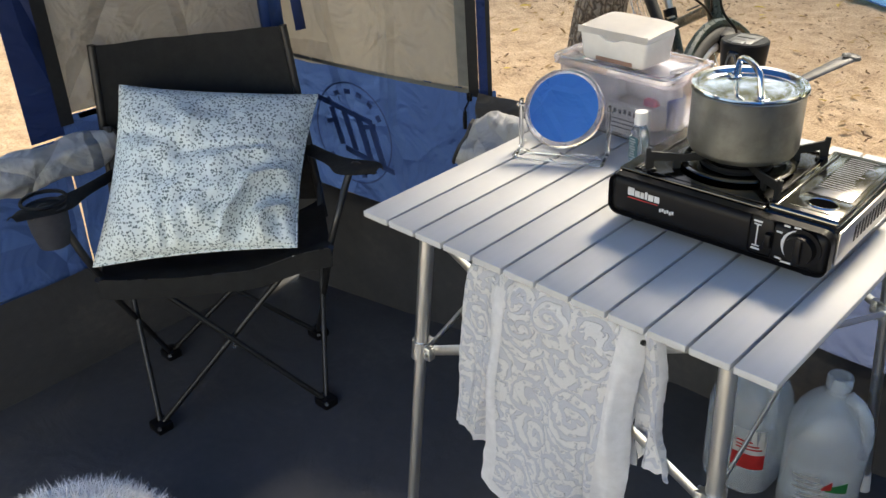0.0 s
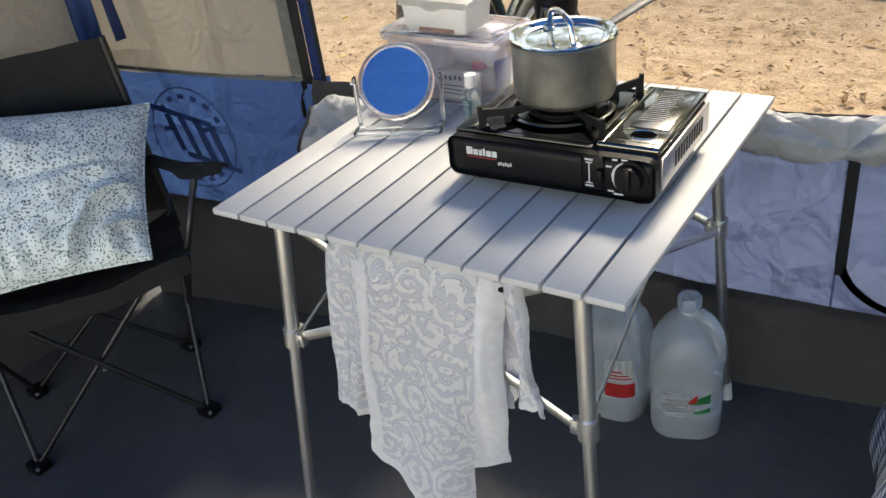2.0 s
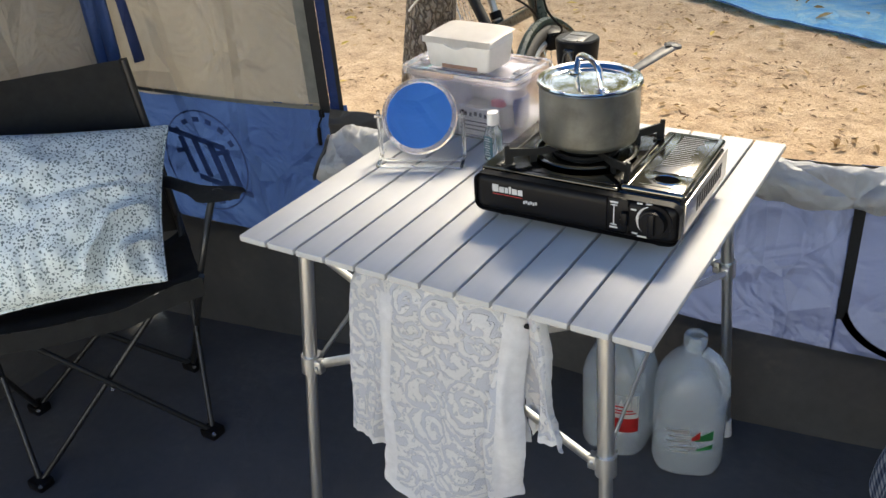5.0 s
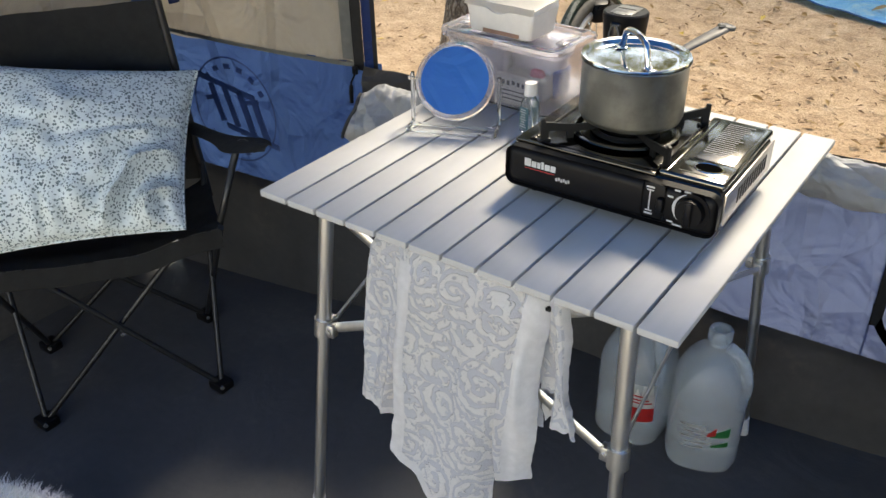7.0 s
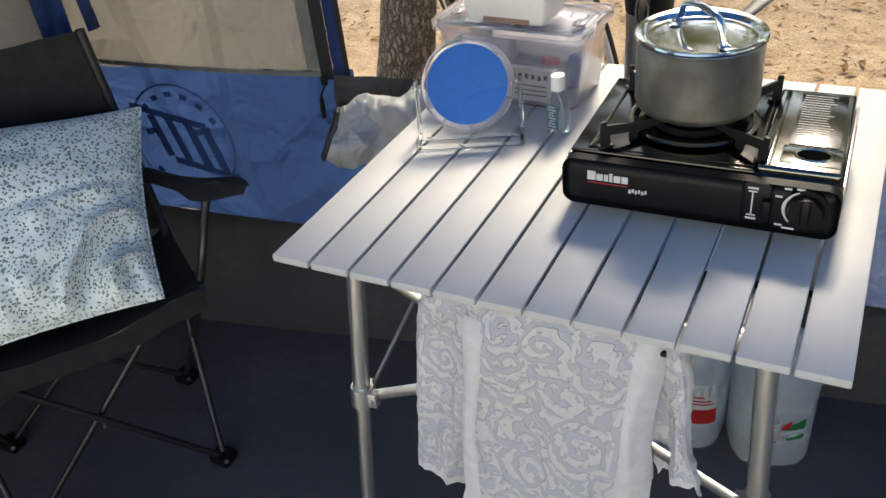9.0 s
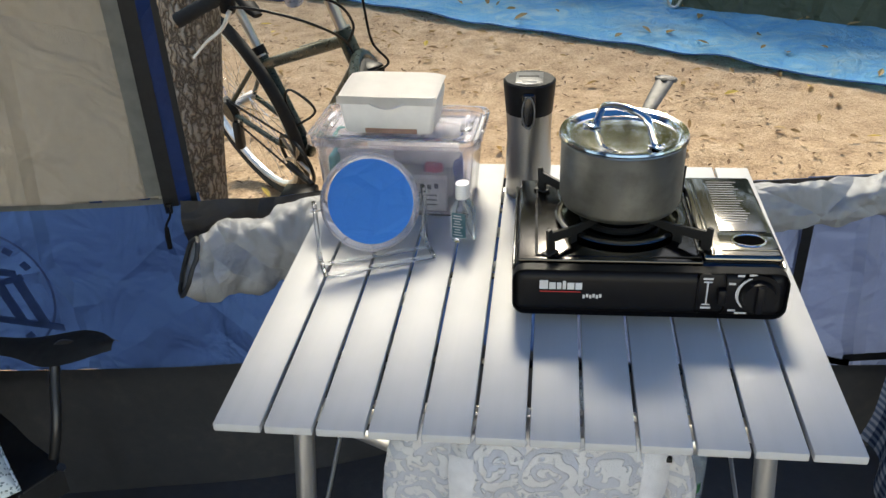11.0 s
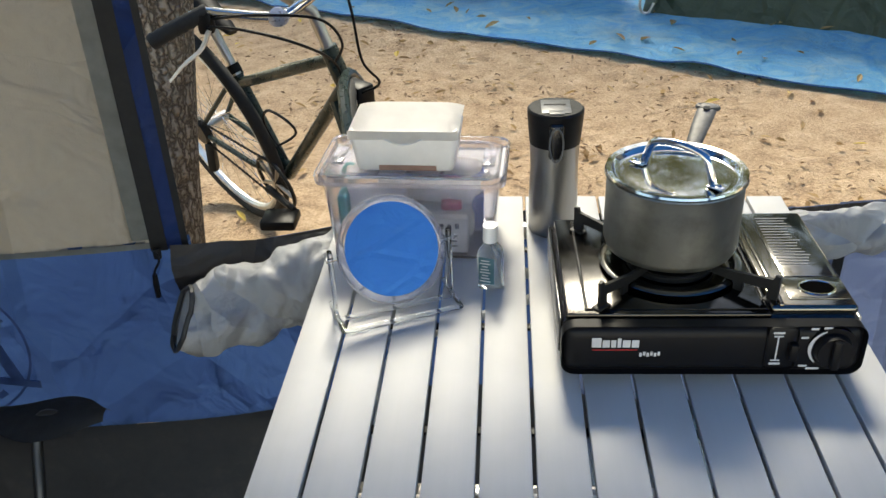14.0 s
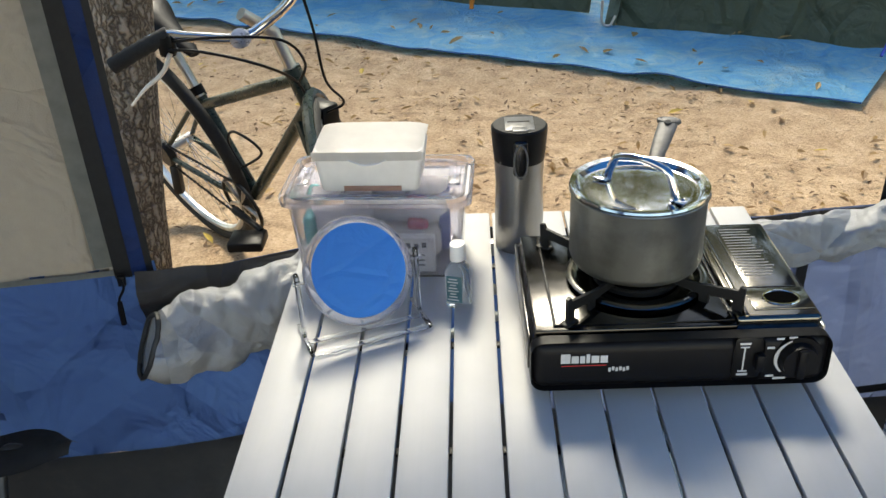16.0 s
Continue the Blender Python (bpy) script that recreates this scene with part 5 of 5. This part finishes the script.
def leaf_verts(verts, faces, c, size, flat=True):
    a = random.uniform(0, 2 * math.pi)
    m = Matrix.Rotation(a, 3, "Z") @ Matrix.Rotation(random.gauss(0, 0.25 if flat else 1.2), 3, "X") @ Matrix.Rotation(random.gauss(0, 0.25 if flat else 1.2), 3, "Y")
    i0 = len(verts)
    w = random.uniform(0.3, 0.5)
    for x, y, z in ((-0.5, 0, 0.02), (-0.15, w * 0.5, 0.10), (0.2, w * 0.42, 0.08), (0.55, 0, 0.0), (0.2, -w * 0.42, 0.08), (-0.15, -w * 0.5, 0.10), (0, 0, 0.0)):
        verts.append(c + m @ (Vector((x, y, z)) * size))
    for k in range(6):
        faces.append((i0 + 6, i0 + k, i0 + (k + 1) % 6))


def leaf_object(name, cells, mat, label, kind="stuff", cat="leaves"):
    verts, faces = [], []
    for c, size in cells:
        leaf_verts(verts, faces, Vector(c), size)
    me = bpy.data.meshes.new(name)
    me.from_pydata(verts, [], faces)
    me.materials.append(mat)
    return tagged(new(name, me), label, cat, kind=kind)


def on_ground(n, lo, hi):
    out = []
    while len(out) < n:
        x, y = random.uniform(-4, 3.5), random.uniform(0.62, 5.8)
        out.append(((x, y, 0.0), random.uniform(lo, hi)))
    return out


leaf_object("leaf_litter", on_ground(1500, 0.02, 0.06), LITTER, "dry brown leaf litter scattered on the sand")
leaf_object("yellow_leaves", on_ground(70, 0.04, 0.07) + [((-1.14, 1.71, 0.006), 0.085), ((-0.95, 1.60, 0.004), 0.06)], YELLOW, "fallen yellow leaves on the sand")
bits = []
for _ in range(6000):
    x, y = random.uniform(-3.5, 3.0), random.uniform(0.62, 5.0)
    if nz(x, y, 3, 1.3) > -0.05:
        bits.append(((x, y, 0.0), random.uniform(0.010, 0.034)))
leaf_object("soil_clods", bits, leaf_material("dark_soil_bits", (0.10, 0.055, 0.03), (0.26, 0.16, 0.09)), "dark twigs and soil crumbs", cat="soil")


def tree(m, h, r, lean, seed, leaves, label):
    random.seed(seed)
    ob = thing("tree", m, label, "tree")
    pts, rad = [], []
    for k in range(15):
        t = k / 14
        pts.append(Vector((lean * h * t + 0.05 * r * math.sin(5 * t), 0.3 * r * math.sin(4 * t + 1), -0.05 + h * t)))
        rad.append(r * (1.0 + 0.25 * math.exp(-t * h / 0.18)) * (1 - 0.75 * t))
    part("trunk", sweep(B_(), smooth_path(pts, 3), [rad[min(14, k // 3)] * (1 - (k % 3) / 3) + rad[min(14, k // 3 + 1)] * (k % 3) / 3 for k in range(43)], 20, up=(1, 0, 0)), BARK, ob)
    verts, faces = [], []
    for k in range(9):
        t = random.uniform(0.45, 0.95)
        a = pts[int(t * 14)]
        d = Vector((random.gauss(0, 1), random.gauss(0, 1), random.uniform(0.2, 1.0))).normalized()
        L = h * random.uniform(0.2, 0.38)
        q = [a, a + d * L * 0.5 + Vector((0, 0, 0.1)), a + d * L + Vector((0, 0, 0.3))]
        part("limb", sweep(B_(), smooth_path(q, 4), [r * 0.32 * (1 - 0.1 * j) for j in range(9)], 8), BARK, ob)
        for _ in range(leaves // 9):
            c = a + d * L * random.uniform(0.35, 1.15) + Vector((random.gauss(0, 0.09 * h), random.gauss(0, 0.09 * h), random.gauss(0.2, 0.07 * h)))
            leaf_verts(verts, faces, c, random.uniform(0.07, 0.14), False)
    me = bpy.data.meshes.new("crown")
    me.from_pydata(verts, [], faces)
    me.materials.append(CROWN)
    cr = new("crown", me)
    cr.parent = ob
    return ob


tree(pose(-1.072, 1.20, 0), 5.5, 0.090, 0.15, 3, 3600, "young tree with furrowed grey brown bark")
t0 = tree(pose(-2.6, 11.5, 0), 9.0, 0.16, 0.02, 5, 6000, "tree with green leaves")
for x, y, a, s in ((1.2, 12.0, 70, 1.0), (5.0, 11.2, 150, 0.95), (-7.0, 10.0, 220, 1.0), (9.0, 9.5, 300, 1.0), (-0.8, 15.0, 20, 1.15), (3.2, 15.5, 100, 1.2)):
    c = copy_thing(t0, pose(x, y, 0, 0, 0, a))
    c.scale = (s, s, s)

# the woods round the campsite, only mirrored in the pan's lid and the stove
random.seed(21)
verts, faces = [], []
for _ in range(16000):
    a, r_ = radians(random.uniform(-20, 200)), random.uniform(9.0, 13.5)
    c = Vector((r_ * math.cos(a), r_ * math.sin(a), random.uniform(1.2, 8.5)))
    if nz(c.x, c.y, c.z, 0.55) > -0.22:
        leaf_verts(verts, faces, c, random.uniform(0.28, 0.6), False)
me = bpy.data.meshes.new("woods")
me.from_pydata(verts, [], faces)
me.materials.append(CROWN)
tagged(new("woods", me), "yellow green foliage of the woods round the campsite", "trees", kind="stuff")

# blue tarp on the ground
E0, E1 = Vector((1.53, 2.62, 0)), Vector((-2.3, 4.68, 0))
ED = (E1 - E0)
EN = Vector((-ED.y, ED.x, 0)).normalized()
if EN.y < 0:
    EN = -EN


def tarp_fn(u, v):
    p = E0 + ED * u + EN * (2.8 * v) + Vector((0.25 * v * (1 - u), 0, 0))
    p += EN * (0.05 * nz(u * 5, 2, 4) + 0.02 * nz(u * 19, 3, 4)) * (1 - v)
    edge = math.exp(-(v * 2.8 / 0.05) ** 2)
    p.z = 0.012 + 0.016 * abs(nz(u * 9, v * 6, 1)) + 0.035 * edge * max(0, nz(u * 13, 1, 6))
    return p


tarp = thing("tarpaulin", pose(0, 0, 0), "bright blue tarpaulin spread on the sand", "tarpaulin")
part("tarp_sheet", sheet(B_(), tarp_fn, 120, 60, 0.002), TARP, tarp)
part("hem", sweep(B_(), [tarp_fn(k / 80, 0.0) + Vector((0, 0, 0.002)) for k in range(81)], 0.004, 6), plain("dark_blue_hem", (0.02, 0.10, 0.30), 0.5), tarp)
leaf_object("tarp_leaves", [(tarp_fn(random.random() * 0.95, random.uniform(0.03, 0.9)) + Vector((0, 0, 0.012)), random.uniform(0.04, 0.09)) for _ in range(110)], LITTER, "dry leaves lying on the blue tarpaulin")

# olive tent standing on the tarp
G0, G1, G2, G3 = Vector((2.05, 3.28, 0)), Vector((0.68, 3.92, 0)), Vector((0.60, 4.18, 0)), Vector((-2.4, 5.65, 0))
olive = thing("olive_tent", pose(0, 0, 0), "olive green camping tent with sagging skirt", "tent")


def olive_wall(a, b, seed, lean=0.35):
    d = (b - a)
    n_ = Vector((-d.y, d.x, 0)).normalized()
    if n_.y < 0:
        n_ = -n_
    def fn(u, v):
        p = a + d * u
        fold = 0.05 * (1 - v) * nz(u * 7, seed, v) + 0.025 * nz(u * 16 + v * 2, v * 3, seed)
        return p + n_ * (lean * 1.9 * v + fold) + Vector((0, 0, 0.02 + 1.7 * v - 0.04 * math.sin(math.pi * u) * (1 - v)))
    return part("tent_wall", sheet(B_(), fn, 60, 30, 0.003), GREENTENT, olive)


olive_wall(G0, G1, 1.0)
olive_wall(G2, G3, 5.0)
part("tent_corner", sweep(B_(), [G1 + Vector((0, 0, 0.02)), G1 + Vector((0.06, 0.06, 0.3)), G1 + Vector((0.3, 0.4, 1.7))], 0.03, 8), GREENTENT, olive)
part("corner_hook", sweep(B_(), smooth_path([G1 + Vector((-0.05, -0.03, 0.16)), G1 + Vector((-0.05, -0.04, 0.05)), G1 + Vector((-0.01, -0.05, 0.03)), G1 + Vector((0.02, -0.04, 0.08))]), 0.007, 6), STEEL, olive)
peg = thing("tent_peg", pose(-0.07, 4.40, 0), "orange plastic tent peg", "tent peg")
part("peg_stem", rod(B_(), (0, 0, 0), (0.01, 0, 0.10), 0.012, 0.016, 8), flatcol("orange_plastic", (0.75, 0.22, 0.02)), peg)
part("peg_hook", sweep(B_(), [(0.01, 0, 0.10), (-0.02, 0, 0.115), (-0.045, 0, 0.09)], 0.011, 6), flatcol("orange_plastic_hook", (0.75, 0.22, 0.02)), peg)
guy = thing("guy_rope", pose(1.93, 3.30, 0), "blue guy rope at the tent corner", "rope")
part("rope", sweep(B_(), smooth_path([(-0.08, -0.08, 0.02), (-0.02, -0.02, 0.08), (0.04, 0.02, 0.05), (0.06, 0.05, 0.2), (0.09, 0.1, 0.4)]), 0.008, 6), flatcol("blue_rope", (0.02, 0.06, 0.45)), guy)

# ---------------------------------------------------------------- bicycle
bike = thing("bicycle", pose(0.035, -0.03, -0.010), "dark green city bicycle leaning beside the tree", "bicycle")
V = Vector
HUB, BB, SC = V((-1.02, 1.62, 0.345)), V((-0.755, 1.440, 0.255)), V((-0.880, 1.48, 0.545))
HT, HB, FH = V((-0.522, 1.052, 0.742)), V((-0.494, 1.055, 0.66)), V((-0.385, 0.98, 0.345))
PLN = V((0.71, 0.70, 0.27)).normalized()
for a, b, r in ((SC, BB, 0.0175), (SC + (BB - SC) * 0.08, HT + (HB - HT) * 0.2, 0.0155), (HB, BB, 0.0185)):
    part("frame_tube", rod(B_(), a, b, r, seg=16), FRAMEGREEN, bike)
part("head_tube", rod(B_(), HT + (HT - HB) * 0.15, HB - (HT - HB) * 0.1, 0.021, seg=16), FRAMEGREEN, bike)
for s in (-1, 1):
    o = PLN * (0.05 * s)
    part("chain_stay", sweep(B_(), [BB + o * 0.4, BB.lerp(HUB, 0.3) + o * 0.8, HUB + o], 0.0085, 8), FRAMEGREEN, bike)
    part("seat_stay", sweep(B_(), [SC + o * 0.3, HUB + o], 0.0075, 8), FRAMEGREEN, bike)
    part("fork_blade", sweep(B_(), smooth_path([HB + o * 0.7 - V((0, 0, 0.02)), HB.lerp(FH, 0.6) + o, FH + o]), [0.013 - 0.0006 * k for k in range(13)], 8), FRAMEGREEN, bike)
ax = (BB - HUB) - PLN * (BB - HUB).dot(PLN)
ax.normalize()
vz = ax.cross(PLN)
if vz.z < 0:
    vz = -vz


def wheel(c, r, ax, vz, PLN):
    w = part("wheel", sweep(B_(), [c + ax * (r * math.cos(t)) + vz * (r * math.sin(t)) for t in (radians(k * 5) for k in range(72))], 0.019, 10, closed=True), RUBBER, bike)
    part("rim", sweep(B_(), [c + ax * ((r - 0.026) * math.cos(t)) + vz * ((r - 0.026) * math.sin(t)) for t in (radians(k * 5) for k in range(72))], 0.0125, 8, closed=True), RIM, w, "pale alloy rim")
    bm = B_()
    for k in range(32):
        t = radians(k * 11.25)
        s = 0.025 * (1 if k % 2 else -1)
        rod(bm, c + PLN * s + ax * (0.02 * math.cos(t + 0.9)) + vz * (0.02 * math.sin(t + 0.9)), c + ax * ((r - 0.03) * math.cos(t)) + vz * ((r - 0.03) * math.sin(t)), 0.0011, seg=5)
    part("spokes", bm, CHROME, w)
    part("hub", rod(B_(), c - PLN * 0.05, c + PLN * 0.05, 0.018, seg=14), STEEL, w)


wheel(HUB, 0.335, ax, vz, PLN)
af, vf = V((0.12, -0.99, 0)).normalized(), V((-0.27, 0.0, 0.96)).normalized()
wheel(FH, 0.335, af, vf, af.cross(vf).normalized())
part("front_fender", sweep(B_(), [FH + af * (0.365 * math.cos(t)) + vf * (0.365 * math.sin(t)) for t in (radians(k) for k in range(30, 150, 8))], 0.013, 8), FRAMEGREEN, bike)
ring_c = BB + PLN * -0.05
part("chainring", sweep(B_(), [ring_c + ax * (0.085 * math.cos(t)) + vz * (0.085 * math.sin(t)) for t in (radians(k * 10) for k in range(36))], 0.006, 6, closed=True), IRON, bike)
bm = B_()
for k in range(5):
    t = radians(k * 72)
    rod(bm, ring_c, ring_c + ax * (0.083 * math.cos(t)) + vz * (0.083 * math.sin(t)), 0.006, seg=6)
part("chainring_spider", bm, STEEL, bike)
cog = HUB - PLN * 0.045
part("sprocket", rod(B_(), cog - PLN * 0.012, cog + PLN * 0.012, 0.042, seg=20), IRON, bike)
for s in (1, -1):
    bm = B_()
    a, b = ring_c + vz * (0.085 * s), cog + vz * (0.042 * s)
    for k in range(44):
        p = a.lerp(b, k / 44)
        q = a.lerp(b, (k + 0.7) / 44)
        rod(bm, p, q, 0.0045 if k % 2 else 0.003, seg=5)
    part("chain_run", bm, IRON, bike)
dr = HUB - PLN * 0.05 - vz * 0.09 + ax * 0.03
part("derailleur", box(B_(), tuple(dr), (0.03, 0.04, 0.10), 0.01), IRON, bike)
cr = ring_c - PLN * 0.03
pd = cr + ax * 0.125 + vz * 0.01
part("crank", sweep(B_(), [cr, pd], [0.012, 0.009], 8), IRON, bike)
part("pedal", box(B_(), tuple(pd - PLN * 0.05), (0.10, 0.09, 0.03), 0.008, None), BLACKPL, bike)
part("seat_post", rod(B_(), SC, SC + (SC - BB) * 0.62, 0.0135, seg=12), STEEL, bike)
part("seat_clamp", rod(B_(), SC + (SC - BB) * 0.02, SC + (SC - BB) * 0.10, 0.021, seg=14), BLACKPL, bike)
sd = SC + (SC - BB) * 0.62
part("saddle", sweep(B_(), smooth_path([sd - ax * 0.13, sd - ax * 0.06 + V((0, 0, 0.03)), sd + ax * 0.05 + V((0, 0, 0.02)), sd + ax * 0.14 + V((0, 0, 0.0))], 4), [0.06, 0.075, 0.08, 0.078, 0.07, 0.06, 0.048, 0.038, 0.032, 0.028, 0.026, 0.024, 0.016], 12, flat=0.45), BLACKPL, bike)
ST = HT + (HT - HB) * 1.15 + V((0.0, -0.0, 0.0))
part("stem", sweep(B_(), [HT, ST, ST + V((-0.055, -0.05, 0.055))], 0.0145, 12), STEEL, bike)
# handlebar, turned: the near grip and brake lever reach towards the tree
BAR = [V((-0.455, 0.955, 1.02)), V((-0.475, 0.935, 0.945)), V((-0.545, 0.93, 0.885)), V((-0.60, 0.915, 0.862)), V((-0.70, 0.915, 0.868)), V((-0.765, 0.92, 0.872)), V((-0.82, 0.908, 0.842)), V((-0.862, 0.895, 0.82))]
part("handlebar", sweep(B_(), smooth_path(BAR, 5), 0.0115, 12), CHROME, bike)
G = [V((-0.745, 0.92, 0.874)), V((-0.81, 0.908, 0.846)), V((-0.870, 0.893, 0.816))]
part("grip", sweep(B_(), smooth_path(G, 8), [0.0165 + 0.0015 * (k % 2) for k in range(17)], 14), RUBBER, bike)
part("brake_body", box(B_(), (-0.752, 0.915, 0.852), (0.035, 0.03, 0.05), 0.01), BLACKPL, bike)
part("brake_lever", sweep(B_(), smooth_path([V((-0.745, 0.905, 0.838)), V((-0.765, 0.895, 0.80)), V((-0.81, 0.895, 0.765)), V((-0.845, 0.895, 0.73))]), [0.010, 0.0095, 0.009, 0.0085, 0.008, 0.008, 0.0075, 0.0075, 0.007, 0.007, 0.0065, 0.0065, 0.006, 0.006, 0.0055, 0.0055, 0.0055, 0.005, 0.005], 8, flat=0.6), RIM, bike)
part("bell", lathe(B_(), [(0.0, 0.022), (0.014, 0.020), (0.021, 0.010), (0.022, 0.0), (0.0, 0.0)], 24, Matrix.Translation((-0.592, 0.902, 0.862)) @ Matrix.Rotation(radians(40), 4, "X")), plain("blue_grey_bell", (0.30, 0.33, 0.42), 0.3, 0.5), bike)
for pts in ([V((-0.75, 0.905, 0.845)), V((-0.66, 0.86, 0.85)), V((-0.55, 0.86, 0.82)), V((-0.50, 0.98, 0.74)), V((-0.49, 1.05, 0.64))],
            [V((-0.74, 0.91, 0.86)), V((-0.62, 0.84, 0.885)), V((-0.50, 0.86, 0.87)), V((-0.47, 0.93, 0.80)), V((-0.51, 1.03, 0.72))],
            [V((-0.47, 0.92, 1.0)), V((-0.44, 0.90, 0.88)), V((-0.43, 0.93, 0.76)), V((-0.40, 0.96, 0.70)), V((-0.45, 1.0, 0.66))]):
    part("brake_cable", sweep(B_(), smooth_path(pts, 8), 0.0032, 6), BLACKPL, bike)
part("lamp", box(B_(), (0, 0, 0), (0.075, 0.055, 0.055), 0.012, Matrix.Translation((-0.465, 1.03, 0.65)) @ Matrix.Rotation(radians(-40), 4, "Z")), BLACKPL, bike, "black plastic headlamp")
part("bottle_cage", sweep(B_(), smooth_path([BB.lerp(HB, 0.15) + V((-0.02, -0.02, 0.02)), BB.lerp(HB, 0.2) + V((-0.09, 0.02, 0.10)), BB.lerp(HB, 0.3) + V((-0.08, 0.0, 0.12)), BB.lerp(HB, 0.33) + V((-0.02, 0, 0.05)), BB.lerp(HB, 0.12) + V((-0.06, 0, 0.05))], 6), 0.004, 6), IRON, bike)
for u, L in ((0.42, 0.16), (0.30, 0.08)):
    c = HT.lerp(SC, u)
    part("frame_mark", sweep(B_(), [c - PLN * 0.0145, c - PLN * 0.0145 + (HT - SC).normalized() * L], 0.006, 6, flat=0.3), plain("grey_frame_print", (0.20, 0.20, 0.18), 0.5), bike)
